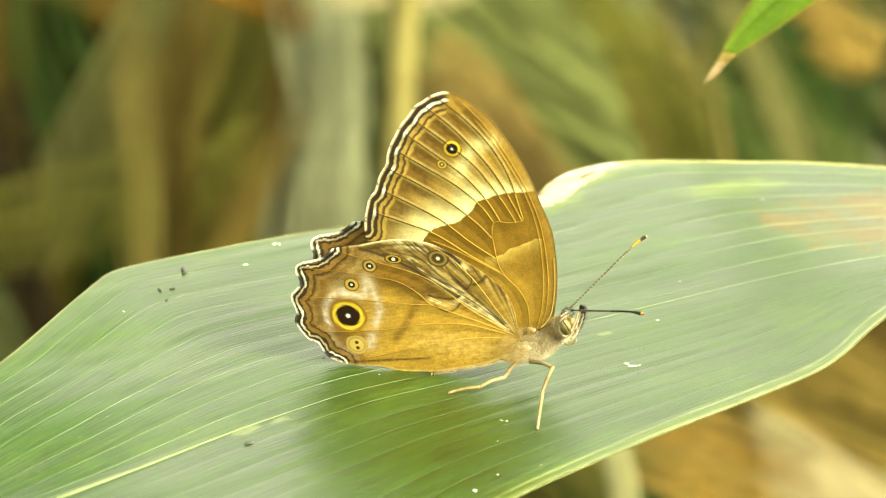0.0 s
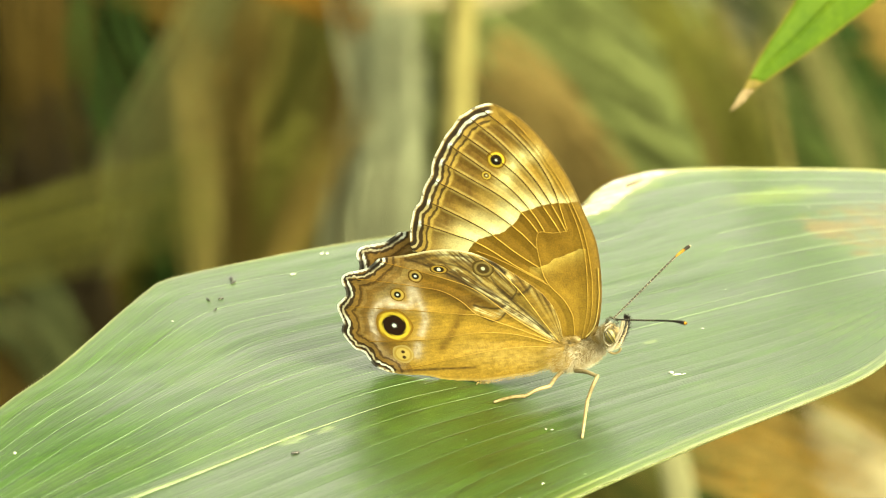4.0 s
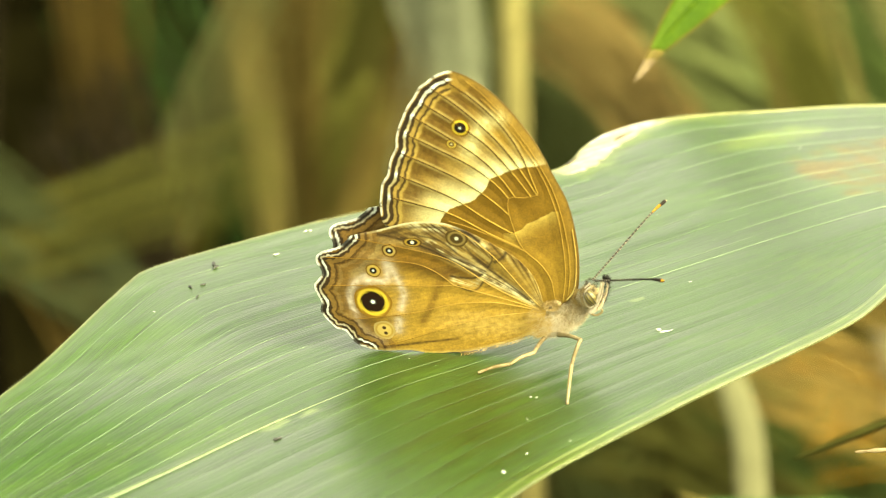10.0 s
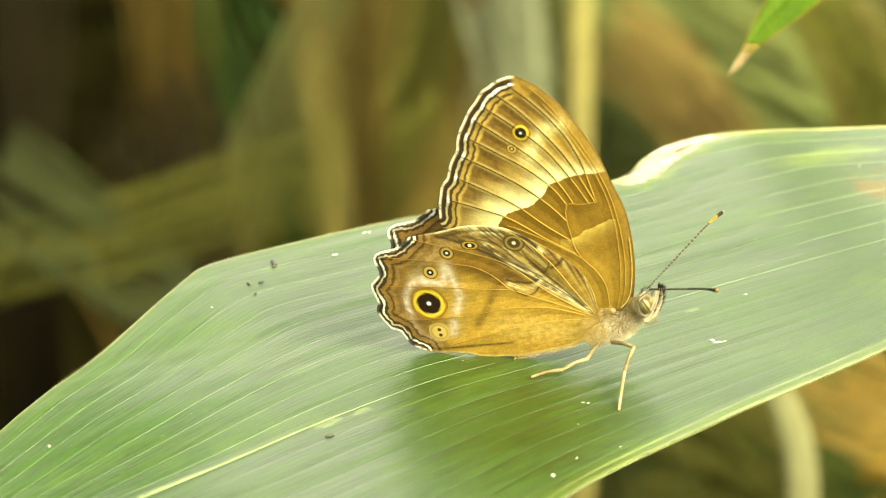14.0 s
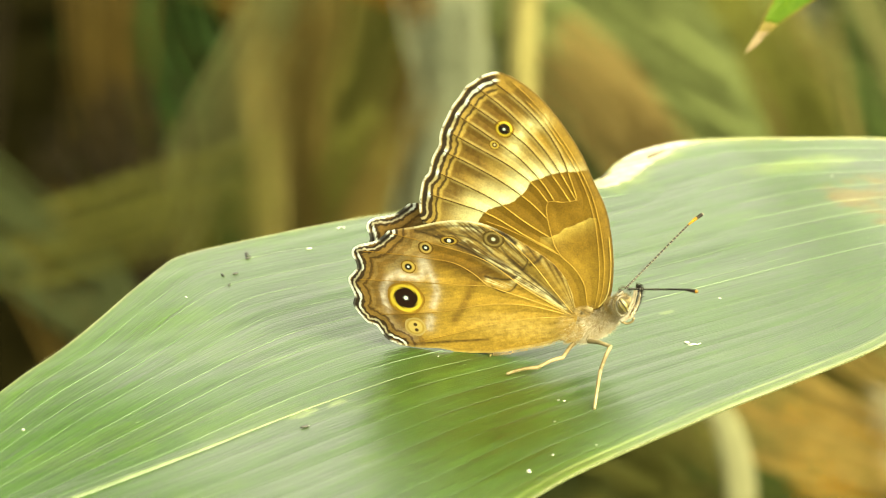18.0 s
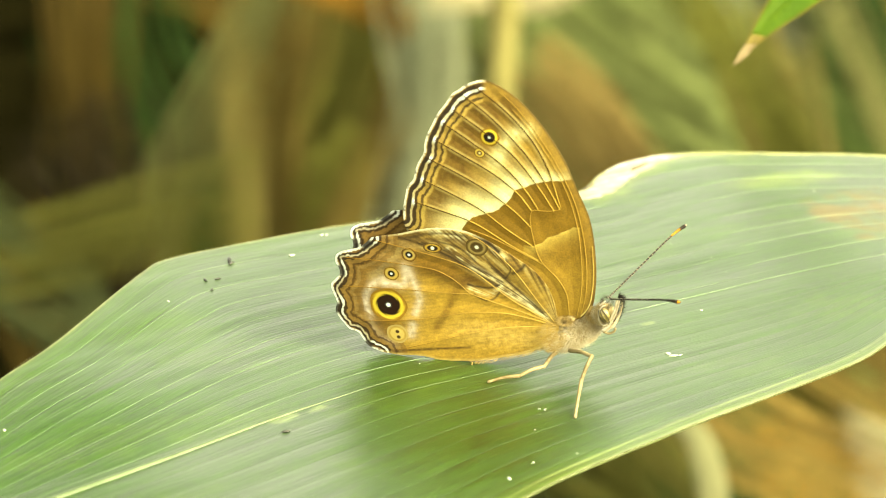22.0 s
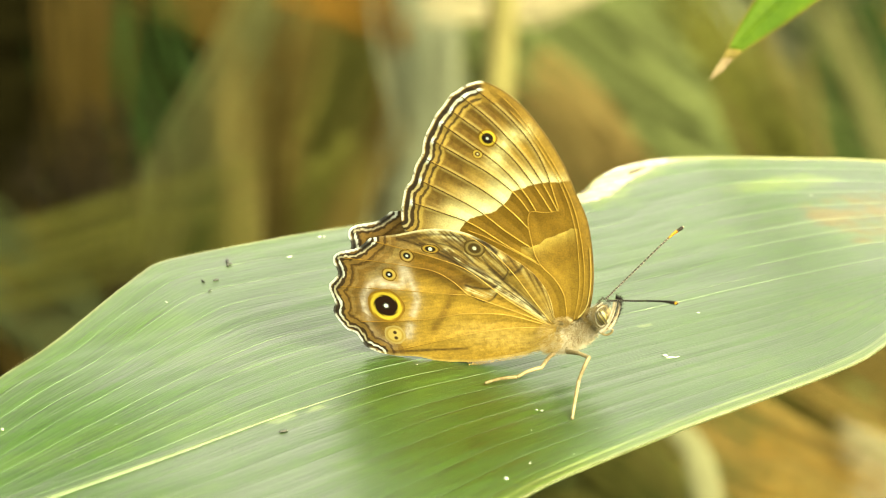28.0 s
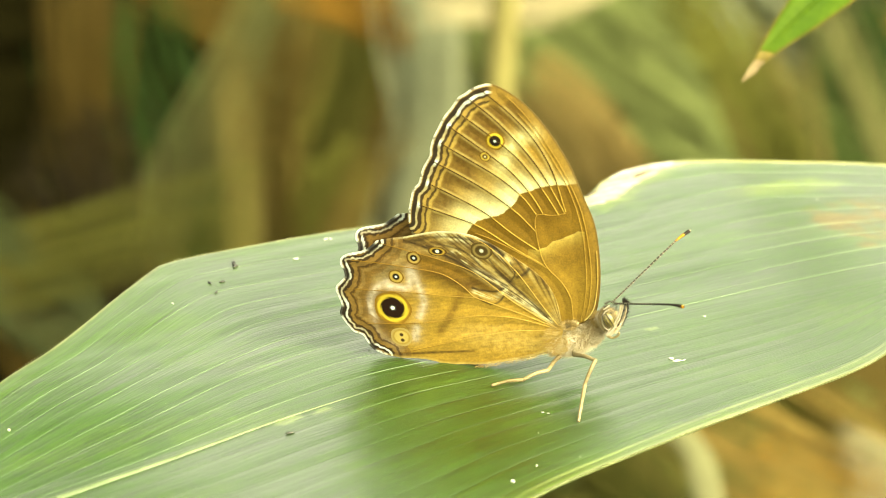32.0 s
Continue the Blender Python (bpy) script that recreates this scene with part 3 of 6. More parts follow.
    for line in ([(12.8, 71.5, -0.2), (14.0, 73.1, -0.3), (15.6, 74.8, -0.4)], [(5.5, 62.8, -0.0), (6.4, 64.2, -0.0), (7.4, 65.6, -0.0)]):
        va, fa = tube_data(spline([Vector(q) * MM + Vector((0, 0, 0.00035)) - base for q in line], 6), np.array([0.04, 0.10, 0.14, 0.16, 0.16, 0.15, 0.14, 0.13, 0.12, 0.10, 0.08, 0.06, 0.03]) * MM, 6)
        link("streak", va, fa, M_EYE_BAND, root, "brown streak in the dry edge")
    # tiny pale scars strewn over the blade
    rnd = random.Random(21)
    verts, faces = [], []
    for _ in range(520):
        ps_, pv = rnd.uniform(-70, 100), rnd.uniform(-0.95, 0.95)
        if ps_ < 15 and rnd.random() < 0.6:
            continue
        pd_ = float(leaf_sd(np.array(ps_), np.array(pv)))
        rip = (noise.noise((ps_ * 0.03, pd_ * 0.06, 3.1)) * 0.5 + noise.noise((ps_ * 0.012, pd_ * 0.35, 8.0)) * 0.10) * float(sm(np.array(abs(pv)), 0.0, 0.25))
        c = Vector(leaf_point(np.array(ps_), np.array(pd_), rip + 0.03)) - base
        a1, a2 = rnd.uniform(0.06, 0.34) * MM, rnd.uniform(0.05, 0.15) * MM
        i = len(verts)
        for q in range(6):
            an = q * math.pi / 3
            verts.append(c + (AXIS * math.cos(an) * a1 + ACROSS * math.sin(an) * a2) * rnd.uniform(0.7, 1.2))
        verts.append(c + Vector((0, 0, 0.05 * MM)))
        faces += [(i + q, i + (q + 1) % 6, i + 6) for q in range(6)]
    scars = link("scars", verts, faces, M_LEAF_VEIN, root, "tiny pale scars and scratches")
    scars["kind"] = "stuff"
    # stalk and culm that carry the leaf
    a = Vector(leaf_point(np.array(-124.0), np.array(-20.0))) - base
    way = Vector((-0.86, -0.50, -0.10))
    va, fa = tube_data(spline([a, a + way * 0.012, a + way * 0.03 + Vector((0, 0, -0.004))], 8), 0.0013, 8)
    link("leaf_stalk", va, fa, M_MIDRIB, root, "short green leaf stalk")
    c = a + way * 0.031
    va, fa = tube_data(spline([c + Vector((-0.004, -0.002, 0.10)), c, c + Vector((0.01, 0.0, -0.25)), Vector((c.x + 0.02, c.y, GROUND - base.z - 0.01))], 10), 0.004, 10)
    link("culm", va, fa, M_OLIVE, root, "slender green culm")
    tagged(root, "broad green bamboo leaf with parallel veins and dry edge", "leaf")
    return root


make_leaf()

# ---- butterfly ----
WX, WY, WZ, WO = Vector((0.9747, -0.2234, 0.0000)), Vector((-0.0292, -0.1276, 0.9914)), Vector((-0.2215, -0.9664, -0.1309)), Vector((0.0010, -0.0013, 0.0073))
WING = Matrix(((WX.x, WY.x, WZ.x, WO.x), (WX.y, WY.y, WZ.y, WO.y), (WX.z, WY.z, WZ.z, WO.z), (0, 0, 0, 1)))

FW_COSTA = [(0.88, 0.34), (2.36, 1.17), (3.47, 3.62), (3.94, 7.47), (3.83, 11.56), (3.22, 15.57), (1.82, 19.31), (0.29, 23.17), (-1.46, 26.27), (-3.55, 29.25), (-5.65, 31.43), (-7.76, 32.89), (-9.53, 33.60)]
FW_OUTER = [(-9.53, 33.60), (-10.60, 33.59), (-12.04, 33.00), (-13.29, 32.03), (-14.09, 31.41), (-14.92, 30.07), (-15.98, 28.56), (-16.67, 27.07), (-17.30, 25.74), (-17.71, 24.26), (-17.82, 23.13), (-18.59, 21.61), (-19.00, 20.44), (-19.33, 19.12), (-20.10, 18.07), (-20.45, 16.57), (-20.72, 15.08), (-20.78, 13.44)]
FW_INNER = [(-20.78, 13.44), (-20.17, 11.85), (-15.23, 9.69), (-8.73, 4.95), (-1.10, -0.20)]
HW_COSTA = [(-0.73, 0.01), (-1.15, 1.55), (-1.42, 3.20), (-2.27, 5.52), (-3.91, 7.67), (-6.29, 9.42), (-8.60, 10.92), (-10.76, 12.02), (-12.58, 12.67), (-14.40, 12.82), (-16.24, 12.72), (-18.09, 12.38), (-19.95, 11.79), (-21.67, 11.21), (-23.31, 10.80), (-25.04, 10.31)]
HW_OUTER = [(-25.04, 10.31), (-25.74, 9.49), (-26.66, 8.65), (-27.88, 8.12), (-29.17, 7.66), (-30.02, 6.91), (-30.14, 5.98), (-29.73, 5.10), (-29.62, 4.27), (-30.18, 3.37), (-30.82, 2.63), (-30.93, 1.86), (-30.60, 0.80), (-30.27, -0.27), (-30.55, -1.57), (-30.14, -2.55), (-29.58, -3.34), (-28.79, -4.28), (-27.66, -4.59), (-27.10, -5.47), (-26.53, -6.36), (-25.79, -6.88), (-24.60, -7.27)]
HW_INNER = [(-24.60, -7.27), (-22.49, -7.38), (-19.47, -7.15), (-17.82, -7.31), (-16.63, -7.53), (-14.22, -7.27), (-11.22, -6.86), (-7.85, -5.90), (-4.86, -4.90), (-2.25, -3.35), (-1.05, -1.54)]
FW_STEP = [(1.12, 21.01), (-0.10, 20.74), (-1.90, 20.57), (-3.70, 20.08), (-5.38, 19.28), (-6.25, 18.88), (-6.85, 17.69), (-7.89, 16.54), (-8.93, 15.71), (-10.10, 15.27), (-11.28, 14.75), (-12.32, 14.08), (-13.32, 12.35), (-14.49, 9.76)]
FW_CELL_BAR = [(-4.07, 11.11), (-2.90, 11.64), (-2.02, 12.46), (-0.92, 12.98), (0.31, 13.58), (1.19, 14.24)]
BIG_EYE = [(-23.26, 0.37)][0]
FW_EYE = [(-9.34, 26.05)][0]

FW_VEINS = [
    [(-11.12, 32.76), (-7.47, 29.93), (-4.31, 26.49), (-2.02, 22.32), (-0.37, 16.85)],
    [(-12.59, 31.38), (-8.93, 28.54), (-5.07, 24.44), (-2.47, 20.52), (-0.51, 16.67)],
    [(-13.94, 29.37), (-10.40, 26.98), (-6.51, 23.91), (-3.21, 19.64), (-1.24, 16.36)],
    [(-15.29, 27.51), (-11.53, 25.05), (-7.63, 22.21), (-4.80, 19.01), (-3.26, 16.41)],
    [(-16.30, 25.03), (-12.66, 23.11), (-8.95, 21.04), (-5.90, 18.59), (-4.13, 16.25)],
    [(-17.26, 22.37), (-13.46, 20.63), (-9.73, 18.55), (-6.45, 16.11), (-4.32, 13.87)],
    [(-18.01, 19.24), (-14.27, 17.64), (-10.53, 15.72), (-7.09, 13.11), (-4.07, 11.11)],
    [(-19.29, 16.03), (-15.44, 15.01), (-11.45, 13.76), (-7.13, 11.14), (-3.38, 9.05)],
]
FW_MAIN = [
    [(1.77, 0.77), (2.53, 4.02), (2.79, 8.18), (2.40, 13.05), (1.37, 17.82), (-0.79, 22.83), (-3.23, 26.83), (-5.89, 30.31), (-8.13, 32.39)],
    [(1.33, 0.72), (2.03, 4.80), (2.14, 8.94), (1.76, 13.81), (0.59, 18.55), (-1.50, 23.17), (-4.29, 27.53), (-6.39, 30.03)],
    [(0.44, 0.30), (0.33, 2.79), (0.06, 4.60), (-1.01, 6.64), (-2.66, 8.46), (-3.51, 10.18), (-3.91, 12.03), (-4.18, 13.56), (-4.29, 15.26), (-3.84, 16.27), (-2.11, 16.28), (-0.37, 16.68)],
    [(-2.66, 8.46), (-4.97, 9.71), (-7.50, 11.03), (-9.89, 12.11), (-12.06, 12.80)],
    [(-1.91, 0.22), (-1.58, 2.76), (-2.70, 5.56), (-4.64, 7.60), (-7.17, 9.25)],
]
HW_VEINS = [
    [(-28.68, 6.87), (-24.94, 6.99), (-20.49, 6.85), (-16.80, 6.55), (-14.25, 5.31), (-12.30, 3.51)],
    [(-29.32, 2.45), (-25.11, 2.79), (-20.62, 3.08), (-16.16, 3.20), (-12.08, 3.44)],
    [(-26.83, -2.63), (-22.29, -1.90), (-17.77, -1.01), (-12.52, 0.55), (-7.34, 0.92), (-2.57, -0.02)],
    [(-22.46, -6.61), (-17.90, -4.84), (-12.61, -2.75), (-7.38, -1.19), (-2.21, -0.48)],
    [(-12.30, 3.51), (-9.52, 2.62), (-5.86, 1.49), (-1.62, -0.08)],
    [(-24.68, 10.01), (-21.14, 9.44), (-17.10, 8.68), (-13.44, 7.72), (-10.90, 6.31), (-7.29, 3.43), (-1.83, 0.06)],
    [(-14.41, 12.73), (-10.77, 11.61), (-6.83, 8.04), (-3.62, 3.39), (-1.46, 0.27)],
]


def wing_relief(p, veins, seed):
    """Camber and shallow pleats between the veins, in mm."""
    q = np.full(len(p), 9.0)
    for v in veins:
        q = np.minimum(q, line_dist(p, spline(v, 5))[0])
    r = np.hypot(p[:, 0] + 10, p[:, 1] - 14)
    return 0.10 * sm(1.4 - q, 0.0, 1.4) - 0.0022 * r * r + 0.45


def scales(r, g, b):
    """Wing-scale colour: the display colour, a little greener and less red."""
    c = lin(r, g, b, 0.62)
    return np.array((c[0] * 0.86, c[1] * 0.99, c[2] * 0.90))


def deepen(col):
    """A little more contrast between the pale and the dark scales."""
    l = col.mean(1, keepdims=True)
    return col * np.clip(l / 0.17, 0.2, 2.0) ** 0.15


def blend(col, c, w):
    return col * (1 - w[:, None]) + scales(*c) * w[:, None]


def rings(p, at, radii, colours, squash=1.0):
    """Weights of nested discs, largest first."""
    r = np.hypot(p[:, 0] - at[0], (p[:, 1] - at[1]) / squash)
    return [(sm(q + 0.10 - r, 0.0, 0.20), c) for q, c in zip(radii, colours)]


def edge_bands(col, p, e, t, bands):
    for a, b, c, k in bands:
        w = sm(e, a - 0.06, a + 0.06) * (1 - sm(e, b - 0.06, b + 0.06)) * k
        col = blend(col, c, w)
    return col


def forewing_colour(p, far=False):
    n1, n2, n3 = speckle(p, 0.35, 2.0), speckle(p, 1.6, 7.0), speckle(p, 4.5, 3.0)
    outer, step = spline(FW_OUTER, 6), spline(FW_STEP, 6)
    e, te = line_dist(p, outer)
    f, tf = line_dist(p, step)
    zone = np.vstack([step, np.array([(-1.11, -0.70), (5.12, -0.05), (5.27, 21.39)])])
    inner = inside(p, zone)
    g = np.where(inner, -f, f) + 0.12 * n2
    costa, _ = line_dist(p, spline(FW_COSTA, 5))
    q = np.full(len(p), 9.0)
    for v in FW_VEINS:
        q = np.minimum(q, line_dist(p, spline(v, 4))[0])
    col = np.tile(scales(170, 130, 56), (len(p), 1))
    col = blend(col, (168, 124, 42), sm(n1, -0.1, 0.5) * 0.5)
    # pale band outside the step, broad in the middle and drawn out into tongues between the veins
    reach = 0.85 + 1.1 * sm(tf, 0.12, 0.4) + 0.7 * sm(q, 0.0, 0.8) + 0.6 * n1
    k = np.exp(-(np.clip(g, 0, None) / reach) ** 1.6) * (1 - sm(-g, 0, 0.1))
    col = blend(col, (255, 240, 184), np.clip(k * 1.0, 0, 0.92))
    low = sm(8.0 - (p[:, 1] - 11.5), 0, 8) * (1 - inner) * sm(e, 3.2, 6)
    col = blend(col, (240, 216, 148), low * 0.14)
    # pale patch from the front edge down to the eyespot
    r = line_dist(p, spline([(-4.08, 27.55), (-5.95, 26.90), (-7.57, 25.17), (-8.48, 22.69)], 5))[0]
    col = blend(col, (255, 236, 172), np.exp(-(r / 1.1) ** 2) * (0.6 + 0.3 * n2))
    # warm brown wedge between the pale patch and the pale band, at the front edge
    r = line_dist(p, spline([(-0.44, 22.47), (-2.41, 24.68), (-3.99, 24.54)], 5))[0]
    col = blend(col, (176, 134, 54), np.exp(-(r / 1.3) ** 2) * 0.75)
    # brown smudges inside the rim bands, one between each pair of veins
    deep = 8.0 - 2.4 * sm(te, 0.55, 0.9) + 1.8 * n1 - 1.8 * sm(q, 0.0, 0.9)
    sm_w = sm(e, 2.5, 3.2) * (1 - sm(e, deep - 1.6, deep + 1.6)) * (0.35 + 0.65 * sm(q, 0.05, 0.5)) * (1 - sm(te, 0.75, 0.95) * 0.25)
    col = blend(col, (112, 76, 20), np.clip(sm_w * (0.72 + 0.35 * n2), 0, 0.9))
    r = np.hypot(p[:, 0] - FW_EYE[0] + 0.4, p[:, 1] - FW_EYE[1] - 0.2)
    col = blend(col, (124, 86, 26), np.exp(-(r / 2.0) ** 4) * 0.7)
    # pale flank of each vein in the outer field
    col = blend(col, (240, 214, 142), np.exp(-((q - 0.22) / 0.16) ** 2) * sm(e, 2.6, 3.4) * (1 - inner) * 0.35)
    # dark discal field and paler cell
    col = blend(col, (140, 100, 24), sm(-g, -0.05, 0.12) * 0.95)
    col = blend(col, (168, 124, 42), sm(-g, 1.0, 6.0) * 0.6 * sm(n1, -0.5, 0.5))
    bar = spline(FW_CELL_BAR, 6)
    h, tb = line_dist(p, bar)
    below = (p[:, 1] < np.interp(p[:, 0], bar[:, 0], bar[:, 1]) + 0.10 * n2) & (p[:, 0] > bar[0, 0] - 1.2) & (p[:, 0] < bar[-1, 0] + 0.8)
    col = blend(col, (228, 190, 100), np.where(below, np.exp(-h / 0.9), 0) * 0.85)
    col = blend(col, (180, 138, 54), sm(12.0 - p[:, 1], 0, 6) * inner * 0.6)
    col = blend(col, (158, 120, 50), (1 - sm(costa, 0.35, 1.6)) * 0.7)
    col = blend(col, (120, 90, 42), (1 - sm(costa, 0.10, 0.30)) * 0.85)
    # rim bands; the pale line is brightest where it meets a vein
    wob = 0.05 * np.sin(te * math.pi * 17) + 0.14 * n2
    ee = e + wob * sm(e, 0.4, 1.2)
    on = sm(te, 0.0, 0.06)
    at_vein = np.exp(-(q / 0.40) ** 2)
    before = col
    col = edge_bands(col, p, ee, te, [(0.0, 2.9, (180, 140, 66), 0.6), (0.38, 0.94, (50, 34, 22), 0.95), (0.94, 1.26, (206, 184, 140), 0.85), (1.26, 1.66, (64, 42, 18), 0.92),
                                      (1.66, 2.10, (190, 152, 80), 0.75), (2.12, 2.42, (74, 50, 18), 0.85 * sm(q, 0.0, 0.25)), (2.45, 2.80, (214, 178, 98), 0.45)])
    ring = sm(ee, 0.86, 0.98) * (1 - sm(ee, 1.22, 1.36))
    col = blend(col, (255, 253, 244), np.clip(ring * at_vein * 1.4, 0, 1))
    col = blend(col, (255, 250, 240), ring * (1 - sm(te, 0.14, 0.42)) * (0.85 + 0.3 * n2))
    fringe = 1 - sm(e + 0.10 * n3, 0.18, 0.34)
    col = blend(col, (244, 234, 214), fringe)
    col = blend(col, (255, 253, 248), fringe * at_vein)
    col = blend(col, (70, 50, 34), fringe * sm(n3 * 0.9 + 0.7 * n2 + np.sin(te * math.pi * 17 + 1.2), 0.70, 1.0) * 0.75)
    col = before * (1 - on[:, None]) + col * on[:, None]
    # fine cross-grain of the scales
    return deepen(col * (1 + 0.18 * n3 + 0.10 * n2)[:, None])


def hindwing_colour(p):
    n1, n2, n3 = speckle(p, 0.30, 4.0), speckle(p, 1.5, 1.0), speckle(p, 3.5, 6.0)
    outer = spline(HW_OUTER, 6)
    e, te = line_dist(p, outer)
    costa, tc = line_dist(p, spline(HW_COSTA, 6))
    inn, ti = line_dist(p, spline(HW_INNER, 6))
    x, y = p[:, 0], p[:, 1]
    col = np.tile(scales(196, 150, 62), (len(p), 1))
    col = blend(col, (134, 94, 28), sm(y + 0.12 * x + 1.2 * n1, 0.2, 5.5) * 0.85)
    col = blend(col, (128, 88, 26), sm(-x - 20.0 + 1.6 * n1, 0.0, 5.0) * 0.85)
    col = blend(col, (224, 180, 100), sm(0.9 - np.abs(y + 3.0 + 0.05 * x) / 3.6 + 0.35 * n2, 0, 1) * sm(x, -19, -9) * 0.75)
    # soft brown stripes across
    for line, wd, c, k in (([(-10.22, 6.92), (-13.03, 4.91), (-14.32, 3.04), (-15.64, 0.1), (-16.96, -2.5)], 0.6, (128, 88, 28), 0.75),
                           ([(-17.54, 6.56), (-14.61, 5.61), (-11.96, 5.29), (-10.19, 5.39)], 0.7, (112, 76, 24), 0.8),
                           ([(-29.44, 6.46), (-26.46, 6.34), (-22.73, 6.46)], 1.0, (116, 72, 14), 0.75),
                           ([(-23.23, -6.86), (-20.19, -6.28), (-16.42, -5.62), (-12.67, -4.97)], 0.22, (90, 58, 20), 0.9),
                           ([(-24.87, 8.75), (-21.92, 8.37), (-18.62, 7.54), (-14.57, 6.86)], 0.8, (150, 104, 30), 0.5)):
        q, tt = line_dist(p, spline(line, 6))
        col = blend(col, c, np.exp(-(q / wd) ** 2) * k * (0.75 + 0.5 * np.clip(n2, -0.5, 0.5)))
    # silver-violet halo round the chain of spots
    for line, wd, kk in (([(-20.39, 6.25), (-19.69, 4.24), (-19.05, 1.85), (-19.69, -0.52)], 0.45, 0.75), ([(-20.13, -2.29), (-20.43, -3.93)], 0.5, 0.85), ([(-23.0, -6.0), (-25.2, -3.9), (-25.92, -1.66), (-26.3, 0.77), (-25.43, 3.0), (-23.87, 4.34)], 0.45, 0.75),
                         ([(-23.6, 3.6), (-22.63, 3.7), (-21.0, 3.9), (-20.75, 6.55)], 0.5, 0.7)):
        q, tt = line_dist(p, spline(line, 8))
        col = blend(col, (196, 166, 132), np.exp(-((q + 0.3 * n2) / (wd * 2.0)) ** 2) * 0.4)
        col = blend(col, (232, 212, 198), np.clip(np.exp(-((q + 0.25 * n2 + 0.1 * n3) / wd) ** 2) * kk * (0.7 + 0.6 * n2), 0, 1))
    q, tt = line_dist(p, spline([(-25.04, 4.56), (-22.70, 7.30), (-20.39, 9.85), (-17.41, 10.47), (-14.44, 11.42)], 6))
    col = blend(col, (222, 194, 140), np.exp(-(q / 0.9) ** 2) * 0.3)
    # creased field along the front edge: folds that fan out from the wing root
    crease = spline([(-22.08, 10.92), (-18.11, 9.93), (-14.77, 8.71), (-11.75, 7.11), (-8.73, 5.20), (-5.0, 2.7), (-1.83, 0.40)], 8)
    q, tq = line_dist(p, crease)
    above = (y > np.interp(x, crease[:, 0], crease[:, 1]))
    side = np.where(above, q, -q)
    turn, far_ = np.arctan2(y - 0.2, -x - 1.0), np.hypot(x + 1.0, y - 0.2)
    streak = np.array([noise.noise((a * 26.0, b * 0.22, 3.3)) for a, b in zip(turn, far_)])
    streak2 = np.array([noise.noise((a * 70.0, b * 0.35, 8.1)) for a, b in zip(turn, far_)])
    wgt = np.where(above, 1.0, np.exp(-(q / 0.6) ** 2)) * sm(x, -22.5, -17.5)
    col = blend(col, (158, 124, 62), wgt * 0.75)
    col = blend(col, (206, 176, 112), wgt * sm(streak + 0.3 * streak2, 0.0, 0.35) * 0.7)
    col = blend(col, (96, 68, 28), wgt * sm(-streak - 0.5 * streak2, 0.02, 0.32) * 0.75)
    # tan cell between the creases and the front edge, near the root
    q, _ = line_dist(p, spline([(-6.2, 6.6), (-4.6, 5.4), (-3.0, 3.4)], 5))
    col = blend(col, (166, 128, 52), np.exp(-(q / 1.3) ** 4) * above * 0.8)
    # pale folds and flakes
    for line, wd, kk in (([(-16.9, 12.2), (-16.1, 12.1)], 0.4, 0.9), ([(-14.9, 11.9), (-13.6, 11.8), (-12.9, 11.5)], 0.6, 0.8), ([(-14.9, 9.9), (-14.3, 9.6)], 0.35, 0.9), ([(-13.9, 8.9), (-13.3, 8.5)], 0.3, 0.9), ([(-12.4, 9.6), (-11.6, 8.6)], 0.35, 0.4),
                         ([(-9.6, 11.0), (-8.6, 9.9), (-7.6, 9.4)], 0.4, 0.7), ([(-12.2, 4.3), (-10.9, 3.9), (-9.7, 3.6), (-8.6, 4.6)], 0.45, 0.65), ([(-12.0, 7.35), (-9.32, 6.15), (-7.21, 4.8), (-4.8, 2.97), (-2.6, 1.0)], 0.5, 0.75),
                         ([(-8.2, 5.0), (-6.6, 3.75), (-4.3, 2.2), (-2.4, 0.6)], 0.35, 0.7), ([(-17.7, 12.7), (-15.3, 12.9), (-12.8, 12.6), (-11.0, 11.9)], 0.25, 0.6)):
        q2, _ = line_dist(p, spline(line, 5))
        col = blend(col, (252, 236, 190), np.clip(np.exp(-((q2 + 0.2 * n2 + 0.12 * n3) / wd) ** 2) * kk * (0.40 + 1.5 * streak2 + 0.6 * n2), 0, 1))
    # dark folds
    for line, wd, kk in (([(-22.1, 10.9), (-18.4, 10.1), (-14.9, 8.8), (-11.8, 7.0), (-8.7, 5.1)], 0.17, 0.8), ([(-18.4, 10.4), (-15.4, 9.5), (-12.95, 8.1), (-10.2, 6.8), (-8.0, 5.6)], 0.13, 0.7), ([(-17.8, 11.0), (-15.4, 10.6), (-13.2, 10.0), (-11.5, 8.4)], 0.14, 0.55),
                         ([(-11.5, 12.2), (-9.8, 11.35), (-8.4, 10.2)], 0.24, 0.95), ([(-6.6, 7.1), (-5.6, 7.7), (-5.0, 8.6)], 0.22, 0.7), ([(-12.5, 4.8), (-11.3, 4.6), (-9.7, 4.6), (-8.4, 5.2)], 0.16, 0.7), ([(-11.7, 3.4), (-10.4, 2.7), (-9.2, 3.0), (-8.4, 4.1)], 0.12, 0.6),
                         ([(-9.4, 7.6), (-7.2, 5.6), (-5.0, 3.6), (-2.9, 1.5)], 0.12, 0.65), ([(-8.7, 5.7), (-6.6, 4.3), (-4.4, 2.6), (-2.4, 0.9)], 0.09, 0.7), ([(-7.5, 9.2), (-6.9, 7.6), (-7.6, 6.2)], 0.12, 0.6), ([(-10.2, 9.2), (-8.9, 7.5), (-7.0, 6.0)], 0.14, 0.5)):
        q2, _ = line_dist(p, spline(line, 5))
